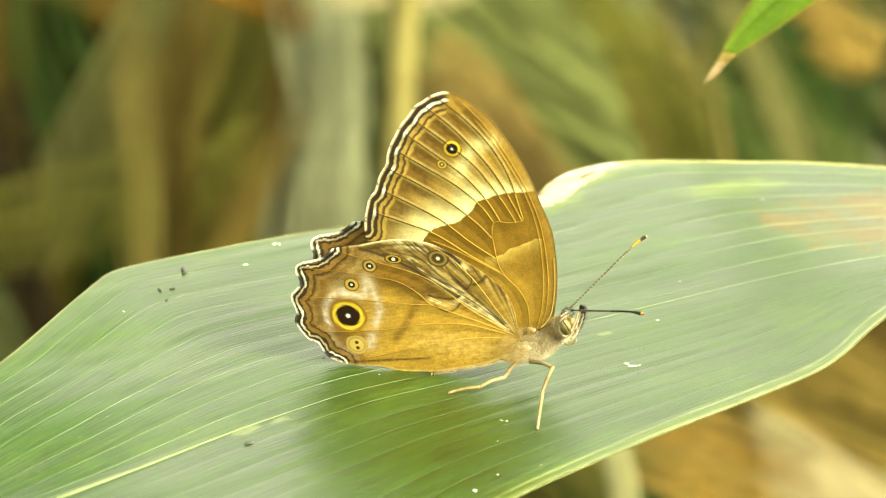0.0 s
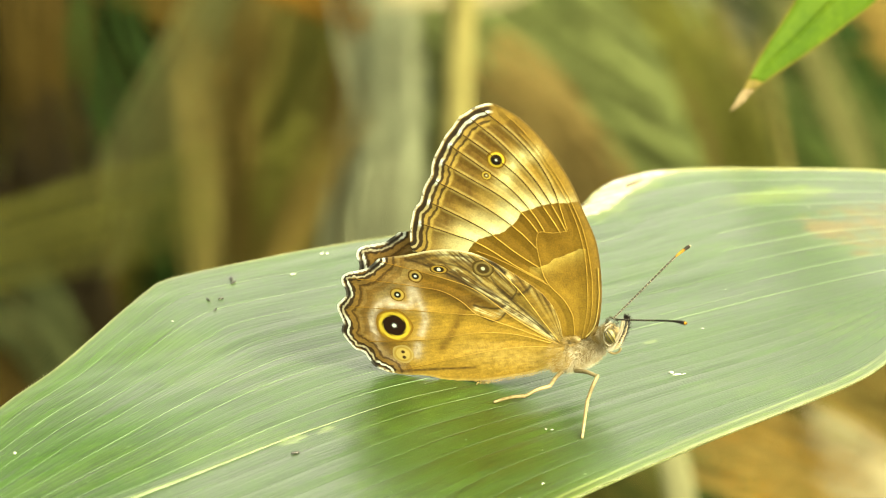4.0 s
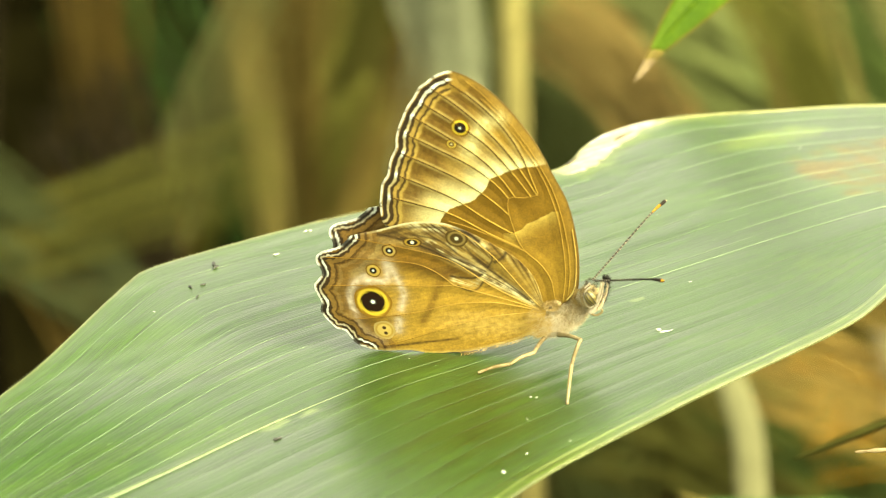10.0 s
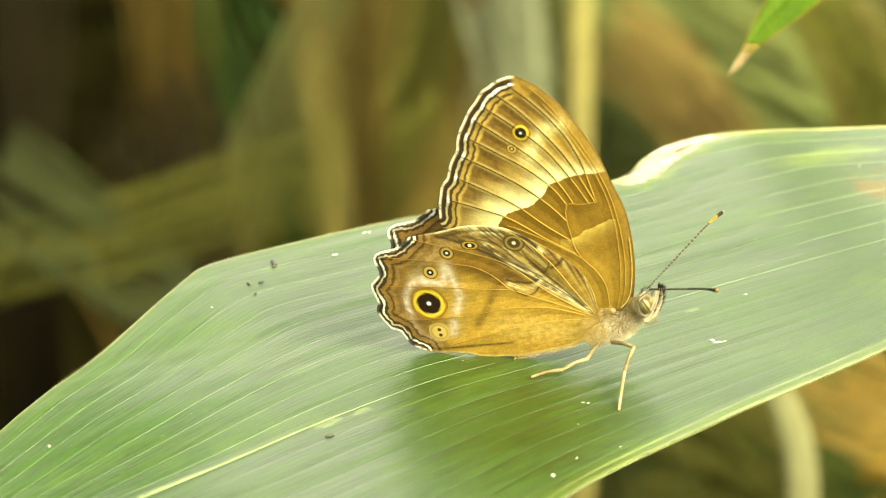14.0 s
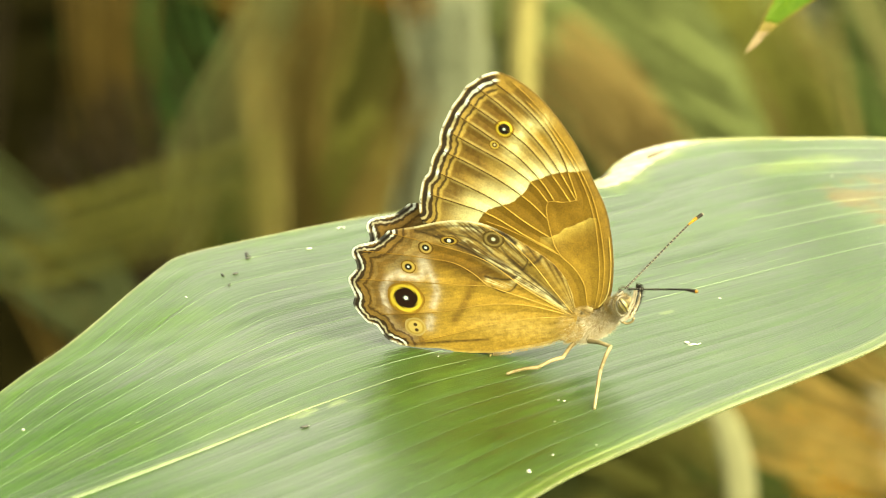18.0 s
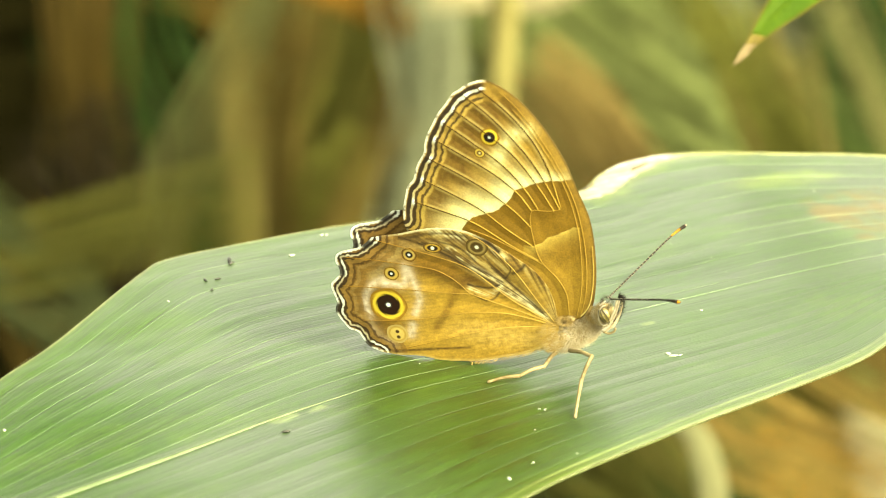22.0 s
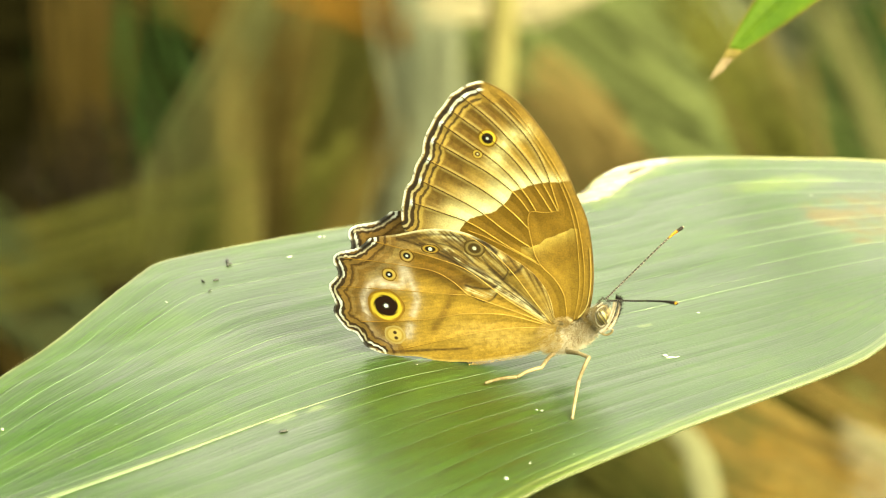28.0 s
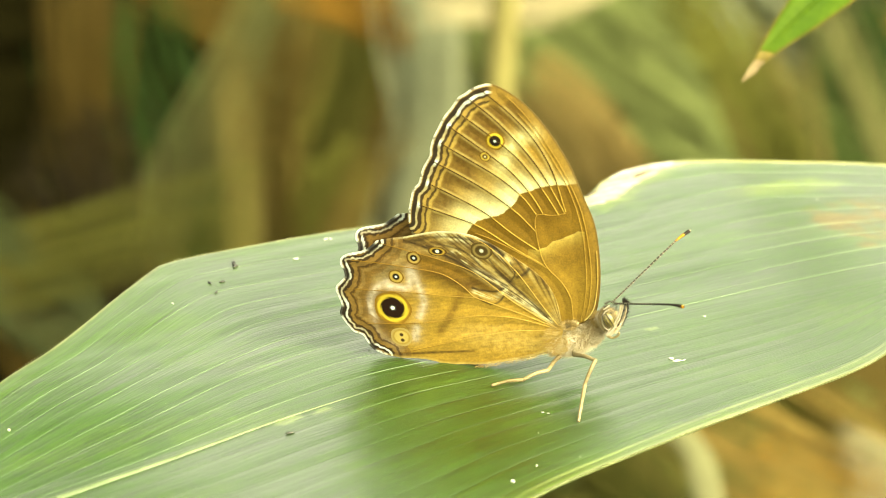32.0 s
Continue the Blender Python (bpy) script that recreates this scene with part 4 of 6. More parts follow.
        col = blend(col, (62, 42, 16), np.clip(np.exp(-((q2 + 0.08 * n2) / (1.25 * wd)) ** 2) * (kk + 0.15) * (0.95 + 0.4 * n2), 0, 1))
    top_rim = sm(-x, 9.5, 13.0)
    col = blend(col, (84, 58, 24), np.exp(-((costa - 0.75 + 0.2 * n2) / 0.22) ** 2) * top_rim * 0.7)
    col = blend(col, (120, 86, 36), np.exp(-((costa - 1.6 + 0.3 * n2) / 0.3) ** 2) * top_rim * 0.6)
    col = blend(col, (232, 214, 172), (1 - sm(costa + 0.1 * n3, 0.12, 0.34)) * top_rim * 0.85)
    # rim bands, scalloped
    ee = e + 0.20 * n2 + 0.10 * n3 + 0.10 * np.sin(te * math.pi * 12)
    col = edge_bands(col, p, ee, te, [(0.0, 3.6, (144, 104, 48), 0.6), (0.40, 0.66, (46, 32, 20), 0.95), (0.66, 0.92, (222, 206, 180), 0.75), (0.96, 1.34, (66, 44, 18), 0.92),
                                      (1.34, 1.95, (160, 120, 62), 0.75), (1.95, 2.25, (96, 64, 24), 0.8), (2.42, 2.9, (172, 136, 82), 0.5)])
    second = sm(ee, 0.60, 0.72) * (1 - sm(ee, 0.92, 1.04))
    col = blend(col, (252, 247, 236), second * sm(np.sin(te * math.pi * 6.0 + 2.2) + 0.5 * n1, 0.0, 0.7))
    col = blend(col, (250, 246, 238), (1 - sm(e + 0.14 * n3, 0.20, 0.38)) * (0.9 + 0.25 * n2))
    col = blend(col, (90, 66, 44), (1 - sm(e, 0.28, 0.42)) * sm(n3, 0.2, 0.5) * 0.6)
    dark = sm(np.sin(te * math.pi * 7.0 + 0.4) + 0.4 * n1, 0.55, 0.9) * (1 - sm(e, 0.55, 0.9))
    col = blend(col, (40, 28, 16), dark * 0.9)
    col = blend(col, (222, 190, 120), (1 - sm(inn, 0.1, 0.5)) * 0.5)
    hair = np.array([noise.noise((a * 0.7 + b * 0.25, b * 3.2 - a * 0.9, 2.5)) for a, b in p])
    return deepen(col * (1 + 0.15 * n3 + 0.09 * n2 + 0.22 * hair)[:, None])


def make_wing(name, outline, colour, relief, off, mat_pose, parent, label, step):
    p, quads = sheet(outline, step)
    z = relief(p) + off
    verts = np.column_stack([p, z]) * MM
    ob = link(name, verts, quads.tolist(), M_WING, parent, label, m=mat_pose)
    tint(ob, colour(p))
    sol = ob.modifiers.new("thick", "SOLIDIFY")
    sol.thickness, sol.offset = 0.00007, -1
    return ob


def wing_vein(line, parent, relief, off, r, taper, dark, light, light_from):
    """A raised vein, dark towards the rim and light towards the root."""
    l2 = spline(line, 8)
    z = relief(l2) + off
    pts = np.column_stack([l2, z + 0.02]) * MM
    rad = np.linspace(r, r * taper, len(pts)) * MM
    va, fa = tube_data(pts, rad, 6)
    ob = link("vein", va, fa, M_SPOT, parent)
    w = np.repeat(light_from(l2), 6)
    tint(ob, scales(*dark) * (1 - w[:, None]) + scales(*light) * w[:, None])


def eyespot(name, at, radii, colours, parent, relief, off, label, squash=1.0, pupils=((0, 0),)):
    """A low dome of ringed scales on the wing."""
    n, rn = 40, 14
    big = radii[0]
    pts = [(at[0], at[1])]
    for i in range(1, rn + 1):
        for k in range(n):
            a = 2 * math.pi * k / n
            rr = big * i / rn * (1 + 0.03 * math.sin(5 * a + i))
            pts.append((at[0] + rr * math.cos(a), at[1] + rr * math.sin(a) * squash))
    pts = np.array(pts)
    rim = np.hypot(pts[:, 0] - at[0], (pts[:, 1] - at[1]) / squash) / big
    z = relief(pts) + off + 0.05 * (1 - rim ** 2) + 0.015
    faces = [(0, 1 + k, 1 + (k + 1) % n) for k in range(n)]
    for i in range(rn - 1):
        for k in range(n):
            a, b = 1 + i * n, 1 + i * n + n
            faces.append((a + k, b + k, b + (k + 1) % n, a + (k + 1) % n))
    ob = link(name, np.column_stack([pts, z]) * MM, faces, M_SPOT, parent, label)
    col = np.tile(scales(*colours[0]), (len(pts), 1))
    for q, c in zip(radii[1:-1], colours[1:-1]):
        r = np.hypot(pts[:, 0] - at[0], (pts[:, 1] - at[1]) / squash)
        col = blend(col, c, sm(q - r, -0.08, 0.08))
    for px, py in pupils:
        r = np.hypot(pts[:, 0] - at[0] - px, pts[:, 1] - at[1] - py)
        col = blend(col, colours[-1], sm(radii[-1] - r, -0.08, 0.08))
    tint(ob, col)
    return ob


def make_butterfly():
    root = new("butterfly")
    fw = np.vstack([spline(FW_COSTA, 8)[:-1], spline(FW_OUTER, 6)[:-1], spline(FW_INNER, 6)[:-1]])
    hw = np.vstack([spline(HW_COSTA, 6)[:-1], spline(HW_OUTER, 6)[:-1], spline(HW_INNER, 6)])
    fw_rel = lambda p: wing_relief(p, FW_VEINS + FW_MAIN, 1)
    hw_rel = lambda p: wing_relief(p, HW_VEINS, 2)
    near_f = make_wing("forewing", fw, forewing_colour, fw_rel, 0.0, WING, root, "golden-brown forewing underside with pale band and eyespot", 0.066)
    near_h = make_wing("hindwing", hw, hindwing_colour, hw_rel, 0.42, WING, root, "golden hindwing underside with scalloped white rim and eyespots", 0.066)
    zone = np.vstack([spline(FW_STEP, 6), np.array([(-1.11, -0.70), (5.12, -0.05), (5.27, 21.39)])])
    lit = lambda l: inside(l, zone).astype(float)
    for v in FW_VEINS:
        wing_vein(v, near_f, fw_rel, 0.0, 0.060, 1.0, (76, 50, 16), (186, 146, 66), lit)
    for v in FW_MAIN:
        wing_vein(v, near_f, fw_rel, 0.0, 0.062, 0.6, (168, 128, 56), (172, 132, 58), lit)
    wing_vein([(3.50, 11.56), (3.62, 7.48), (3.28, 3.96), (2.75, 2.23), (1.92, 1.12)], near_f, fw_rel, 0.05, 0.065, 1.3, (186, 148, 76), (236, 206, 134), lambda l: sm(-l[:, 1], -6, 0))
    for v in HW_VEINS:
        wing_vein(v, near_h, hw_rel, 0.42, 0.038, 1.0, (148, 106, 40), (204, 162, 84), lambda l: sm(l[:, 0], -22, -6))
    # far pair, seen behind the near one
    for nm, ol, cf, m2 in (("forewing", fw, forewing_colour, pose(-0.0002, -0.0015, -0.0016, 0, 0, 0)), ("hindwing", hw, hindwing_colour, pose(0.0010, 0.0002, -0.0021, 0, 0, -6.5))):
        make_wing(nm, ol, cf, lambda p: -fw_rel(p) + 0.4, 0.0, WING @ m2, root, "far wing of the closed pair, mostly hidden", 0.17)
    # eyespots
    yellow, dark, white = (222, 186, 70), (28, 17, 8), (255, 255, 250)
    eyespot("eyespot", FW_EYE, (1.25, 1.02, 0.76, 0.15), ((130, 92, 30), yellow, dark, white), near_f, fw_rel, 0.0, "yellow-ringed dark eyespot with white pupil")
    eyespot("eyespot", [(-10.62, 23.78)][0], (0.72, 0.58, 0.36, 0.13), ((122, 84, 28), (214, 178, 84), (104, 70, 24), (230, 214, 170)), near_f, fw_rel, 0.0, "tiny pale ringed spot")
    eyespot("eyespot", BIG_EYE, (2.50, 2.12, 1.62, 0.30), ((150, 106, 40), yellow, (38, 19, 6), white), near_h, hw_rel, 0.42, "large yellow-ringed eyespot with white pupil")
    eyespot("eyespot", [(-22.63, 5.22)][0], (1.02, 0.84, 0.48, 0.15), ((130, 92, 36), (196, 160, 84), dark, white), near_h, hw_rel, 0.42, "small ringed eyespot")
    eyespot("eyespot", [(-20.14, 8.38)][0], (1.02, 0.78, 0.50, 0.17), ((112, 78, 32), (188, 154, 88), dark, white), near_h, hw_rel, 0.42, "small brown ringed eyespot")
    eyespot("eyespot", [(-17.0, 9.75)][0], (1.25, 1.0, 0.72, 0.22), ((92, 64, 28), (170, 134, 58), (34, 22, 10), (250, 240, 210)), near_h, hw_rel, 0.42, "small blurred eyespot", 0.55)
    eyespot("eyespot", [(-11.2, 10.5)][0], (1.45, 1.15, 0.85, 0.25), ((96, 72, 34), (150, 124, 74), (78, 58, 28), (236, 226, 196)), near_h, hw_rel, 0.42, "grey blurred eyespot", 0.9)
    eyespot("eyespot", [(-22.29, -4.03)][0], (1.45, 1.20, 0.95, 0.26), ((190, 158, 100), (180, 142, 70), (206, 172, 100), (66, 44, 18)), near_h, hw_rel, 0.42, "yellow spot with two dark centres", 1.0, ((0.02, 0.36), (0.15, -0.48)))
    body_parts(root)
    tagged(root, "brown satyr butterfly with closed wings resting on leaf", "butterfly")
    return root


def fur_patch(centre, axes, count, length, parent, name, label, lean=(0, 0, 0), seed=1, mat=None):
    rnd = random.Random(seed)
    verts, faces = [], []
    c = Vector(centre)
    a, b, d = (Vector(q) for q in axes)
    for _ in range(count):
        z, t = rnd.uniform(-0.95, 0.95), rnd.uniform(0, 2 * math.pi)
        r = math.sqrt(1 - z * z)
        o = a * (r * math.cos(t)) + b * (r * math.sin(t)) + d * z
        p = c + o * 0.96
        w = (o.normalized() * 0.55 + Vector(lean) + Vector((rnd.gauss(0, 0.25), rnd.gauss(0, 0.25), rnd.gauss(0, 0.25)))).normalized()
        tip = p + w * length * rnd.uniform(0.6, 1.2)
        u = w.orthogonal().normalized() * 0.000026
        v = w.cross(u)
        i = len(verts)
        verts += [p + u, p - u * 0.5 + v * 0.8, p - u * 0.5 - v * 0.8, tip]
        faces += [(i, i + 1, i + 3), (i + 1, i + 2, i + 3), (i + 2, i, i + 3)]
    ob = link(name, verts, faces, mat or M_FUR, parent, label, smooth=False)
    ob["kind"] = "stuff"
    return ob


def body_parts(root):
    pt = lambda p: Vector(p) * MM
    # thorax: from the hind legs to the neck
    ta, tb = (pt(q) for q in [(-1.39, 1.06, 3.50), (5.00, -0.91, 7.29)])
    mid = (ta + tb) / 2
    ax = (tb - ta) / 2 * 1.12
    side = WZ * 0.0018
    upv = ax.cross(side).normalized() * 0.0020
    va, fa = ball_data(mid, (side, upv, ax))
    thorax = link("thorax", va, fa, M_BODY, root, "pale furry thorax")
    fur_patch(mid, (side, upv, ax), 9000, 0.00085, thorax, "fur", "pale buff fur", (-0.25, 0.02, -0.25), 3)
    fa_, fb_ = (pt(q) for q in [(0.93, -1.78, 7.58), (2.20, -2.22, 8.71)])
    va, fa = ball_data((fa_ + fb_) / 2, (WZ * 0.0003, WY * 0.0004, WX * 0.0006))
    hinge = link("wing_hinge", va, fa, M_BODY, root, "golden scaled wing hinge")
    fur_patch((fa_ + fb_) / 2, (WZ * 0.0003, WY * 0.0004, WX * 0.0006), 160, 0.0004, hinge, "fur", "golden fur", (-0.3, 0, 0.1), 8, M_GOLD)
    for pts, ax_, cnt, ln_, lean_, sd in (([(4.07, -2.02, 8.63), (4.92, -2.25, 8.88)], (0.0008, 0.0011), 500, 0.0006, -0.5, 13),):
        c0 = (pt(pts[0]) + pt(pts[1])) / 2
        fur_patch(c0, (WX * ax_[0], WY * ax_[1], WZ * 0.00035), cnt, ln_, thorax, "wing_base_fur", "golden hair at the wing roots", tuple(WX * lean_), sd, M_GOLD)
    fur_patch(pt((0.80, -2.05, 7.83)), (WX * 0.0009, WY * 0.0005, WZ * 0.0004), 420, 0.0005, thorax, "wing_base_fur", "golden hair at the wing roots", tuple(-WX * 0.4), 29, M_GOLD)
    rnd = random.Random(31)
    verts, faces = [], []

    def hair(p, way, size):
        u = way.orthogonal().normalized() * 0.000018
        v = way.cross(u).normalized() * 0.000018
        i = len(verts)
        verts.extend([p + u, p - u * 0.5 + v, p - u * 0.5 - v, p + way.normalized() * size])
        faces.extend([(i, i + 1, i + 3), (i + 1, i + 2, i + 3), (i + 2, i, i + 3)])

    c0 = pt([(-0.49, -1.93, 5.76)][0])
    for _ in range(420):
        a, r = rnd.uniform(0, 2 * math.pi), math.sqrt(rnd.random())
        p = c0 + WX * (0.0017 * r * math.cos(a)) + WY * (0.0023 * r * math.sin(a))
        hair(p, -WX * rnd.uniform(0.6, 1.2) - WY * rnd.uniform(0.0, 0.9) + WZ * rnd.uniform(-0.1, 0.3), 0.0011 * rnd.uniform(0.5, 1.3))
    edge = spline(HW_INNER, 10)[-45:]
    for _ in range(1100):
        k = rnd.randrange(len(edge) - 1)
        q = edge[k] + (edge[k + 1] - edge[k]) * rnd.random()
        p = WING @ Vector((q[0] * MM, (q[1] + rnd.uniform(0.0, 0.7)) * MM, 0.0006))
        hair(p, -WX * rnd.uniform(-0.2, 1.1) - WY * rnd.uniform(0.2, 1.0) + WZ * rnd.uniform(-0.1, 0.4), 0.00040 * rnd.uniform(0.2, 1.1))
    ob = link("wing_root_hair", verts, faces, M_STRAW_HAIR, thorax, "long straw-coloured hair over the wing roots", smooth=False)
    ob["kind"] = "stuff"
    # abdomen behind the wings
    ln = spline([pt(q) for q in [(-0.04, 0.62, 4.48), (-3.98, 1.75, 2.79), (-9.05, 3.12, 1.31), (-13.43, 4.18, 0.83)]], 8)
    va, fa = tube_data(ln, np.array([0.0009, 0.0010, 0.0009, 0.0007])[np.minimum(np.arange(len(ln)) // 7, 3)], 12)
    abdomen = link("abdomen", va, fa, M_BODY, root, "slender buff abdomen")
    # head
    hc = pt([(5.93, -2.25, 8.73)][0])
    hx, hy = (pt([(8.03, -2.90, 9.95)][0]) - pt([(5.93, -2.25, 8.73)][0])).normalized(), Vector((0, 0, 0))
    hy = WZ.cross(hx).normalized()
    va, fa = ball_data(hc, (hx * 0.0014, hy * 0.0017, WZ * 0.0014))
    head = link("head", va, fa, M_BODY, root, "small furry head")
    fur_patch(hc, (hx * 0.0014, hy * 0.0017, WZ * 0.0013), 1100, 0.0005, head, "fur", "buff fur", (0.1, 0, -0.1), 5)
    crest = pt([(6.09, -2.76, 10.66)][0])
    fur_patch(crest, (hx * 0.0008, hy * 0.0007, WZ * 0.0008), 260, 0.0005, head, "crest", "dark brown tuft between the antennae", tuple(hy * 0.5), 17, M_EYE_BAND)
    ec = pt([(5.80, -3.49, 9.26)][0])
    va, fa = ball_data(ec, (hx * 0.00080, hy * 0.00118, WZ * 0.0006), 16, 24)
    eye = link("eye", va, fa, M_EYE, head, "olive compound eye with dark bands")
    for k in (-0.5, 0.0, 0.5):
        pts = []
        for j in range(13):
            t = -1.1 + 2.2 * j / 12
            pts.append(ec + hy * 0.00118 * math.sin(t) + hx * 0.00080 * k * math.cos(t) * 1.1 + WZ * 0.00062 * math.cos(t) * math.sqrt(max(0, 1 - k * k * 0.9)))
        va, fa = tube_data(pts, 0.00008, 6)
        link("eye_band", va, fa, M_EYE_BAND, eye)
    for name, line, r in (("eye_rim", [(5.82, -3.97, 10.87), (5.27, -3.78, 10.40), (5.00, -3.58, 9.38), (5.17, -3.48, 8.40), (5.75, -3.55, 7.88)], 0.00010),
                          ("eye_rim", [(7.28, -4.44, 11.93), (7.10, -4.24, 10.76), (6.77, -4.01, 9.57), (6.37, -3.79, 8.61), (5.75, -3.55, 7.88)], 0.00013),
                          ("brow", [(5.12, -3.69, 10.75), (5.54, -3.83, 11.12), (5.81, -3.93, 11.40)], 0.00011)):
        va, fa = tube_data(spline([pt(q) for q in line], 6), r, 8)
        link(name, va, fa, M_PALE, head, "white scaled stripe")
    for off in (0.6, -1.6):
        ln = spline([pt(q) for q in ([(5.64, -2.99, 7.01), (6.47, -3.32, 8.02), (7.14, -3.69, 9.66), (7.52, -4.01, 11.35), (7.44, -4.08, 12.00)] if off > 0 else [(6.04, -0.67, 6.00), (7.02, -1.03, 7.02), (7.77, -1.40, 8.52), (8.08, -1.68, 10.05), (7.92, -1.76, 10.86)])], 6)
        va, fa = tube_data(ln, np.linspace(0.00030, 0.00008, len(ln)), 8)
        palp = link("palp", va, fa, M_PALE, head, "upturned bristly palp")
        rnd = random.Random(6)
        verts, faces = [], []
        for _ in range(520):
            p = Vector(ln[rnd.randrange(4, len(ln))])
            w = (hx * rnd.uniform(0.2, 1.0) + hy * rnd.uniform(-0.1, 0.8) + WZ * rnd.uniform(-0.5, 0.5)).normalized() * 0.0010 * rnd.uniform(0.5, 1.1)
            u = w.orthogonal().normalized() * 0.000035
            i = len(verts)
            verts += [p + u, p - u, p + w]
            faces.append((i, i + 1, i + 2))
        link("bristles", verts, faces, M_BLACK, palp, "dark bristles", smooth=False)
    ln = spline([pt(q) for q in [(5.66, -2.75, 6.75), (6.37, -2.88, 6.50), (7.07, -3.10, 6.91), (7.20, -3.20, 7.42)]], 6)
    va, fa = tube_data(ln, 0.00015, 8)
    link("proboscis", va, fa, M_LEG, head, "curled tan proboscis base")
    # antennae: a dark shaft, pale rings set close, an amber and black club
    prof = ([0, 0.68, 0.80, 0.93, 1.0], [0.000120, 0.000126, 0.00021, 0.00026, 0.00015])
    base1, base2 = pt([(6.15, -2.86, 11.33)][0]), pt([(6.47, -3.59, 11.56)][0])
    tip1, tip2 = pt([(16.25, 2.88, 19.05)][0]), pt([(14.46, -14.91, 15.95)][0])
    for base, tip, sag, n_seg, pale_ring in ((base1, tip1, Vector((0.0, 0.0, 0.00036)), 72, True), (base2, tip2, Vector((0.0, 0.0, 0.0002)), 110, False)):
        ln = spline([base, base.lerp(tip, 0.35) + sag * 0.5, base.lerp(tip, 0.80) + sag * 1.1, tip], 40)
        n = len(ln)
        cut = np.linspace(0, n - 1, n_seg + 1)
        va, fa = tube_data(ln, np.interp(np.linspace(0, 1, n), *prof), 8)
        shaft = link("antenna", va, fa, M_BLACK, head, "slender clubbed antenna with pale rings")
        for i in range(n_seg):
            f = (i + 0.5) / n_seg
            if pale_ring:
                mat = M_RING if f < 0.68 and i % 2 else (M_AMBER if 0.68 <= f < 0.82 else (M_PALE if f > 0.97 else None))
            else:
                mat = M_AMBER if f > 0.955 else (M_RING if f < 0.5 and i % 3 == 1 else None)
            if mat is None:
                continue
            at = np.linspace(cut[i], cut[i] + (cut[i + 1] - cut[i]) * (0.42 if mat is M_RING else 0.72 if mat is M_AMBER and pale_ring else 1.0), 4)
            seg = np.stack([np.interp(at, np.arange(n), ln[:, c]) for c in range(3)], 1)
            va, fa = tube_data(seg, np.interp(at / (n - 1), *prof) * 1.03, 8)
            link("ring", va, fa, mat, shaft)
    # legs: upper leg, shin, foot
    foot_a = pt([(-9.0, -3.9, 0.0)][0])
    foot_b = pt([(1.8, -14.7, 0.0)][0])
    knee_a, ankle_a = pt([(-1.74, -2.01, 1.54)][0]), pt([(-4.93, -3.24, 0.74)][0])
    knee_b, ankle_b = pt([(4.13, -5.85, 4.67)][0]), pt([(2.81, -7.80, 2.27)][0])
    hip_a, hip_b = pt([(-0.15, -1.15, 3.21)][0]), pt([(1.56, -1.81, 3.66)][0])
    for hip, knee, ankle, foot in ((hip_a, knee_a, ankle_a, foot_a), (hip_b, knee_b, ankle_b, foot_b)):
        foot = Vector((foot.x, foot.y, foot.z + 0.0002))
        for name, p, q, r0, r1 in (("upper_leg", hip, knee, 0.00030, 0.00025), ("shin", knee, ankle, 0.00027, 0.00022), ("foot", ankle, foot, 0.00026, 0.00018)):
            sag = (p + q) / 2 + Vector((0, 0, 0.0002))
            ln = spline([p, sag, q], 6)
            va, fa = tube_data(ln, np.linspace(r0, r1, len(ln)), 8)
            seg = link(name, va, fa, M_LEG, root, "thin golden leg")
        va, fa = ball_data(knee, (Vector((0.00027, 0, 0)), Vector((0, 0.00027, 0)), Vector((0, 0, 0.00027))), 8, 10)
        link("knee", va, fa, M_LEG, root)
    # legs on the far side
    for hx0, fx0 in ((-0.002, -0.008),):
        p, q = Vector((hx0, 0.002, 0.0045)), Vector((fx0, 0.010, 0.0))
        ln = spline([p, (p + q) / 2 + Vector((0, 0.002, 0.0015)), q + Vector((0, 0, 0.0002))], 8)
        va, fa = tube_data(ln, np.linspace(0.0003, 0.00015, len(ln)), 8)
        link("leg", va, fa, M_LEG, root, "thin golden leg on the far side")


make_butterfly()


# ---- crumbs, droppings and flakes on the leaf ----
def speck(name, at, size, mat, label, category, seed, stretch=(1, 1, 0.4), turn=0):
    rnd = random.Random(seed)
    va, fa = ball_data((0, 0, 0), ((1, 0, 0), (0, 1, 0), (0, 0, 1)), 7, 10)
    out = []
    for v in va:
        k = 1 + 0.45 * noise.noise((v[0] * 1.7 + seed, v[1] * 1.7, v[2] * 1.7))
        out.append(Vector((v[0] * stretch[0] * k, v[1] * stretch[1] * k, v[2] * stretch[2])) * size * MM)
    x, y = at
    r = Vector((x, y, 0)) - LEAF_AT
    s, d = r.dot(AXIS), r.dot(ACROSS)
    z = float(leaf_height(np.array(s), np.array(d))) + noise.noise((s * 0.03, d * 0.06, 3.1)) * 0.5
    ob = link(name, out, fa, mat, m=pose(x * MM, y * MM, (z + size * stretch[2] * 0.5) * MM, 0, 0, turn))
    tagged(ob, label, category, group="debris on the leaf")


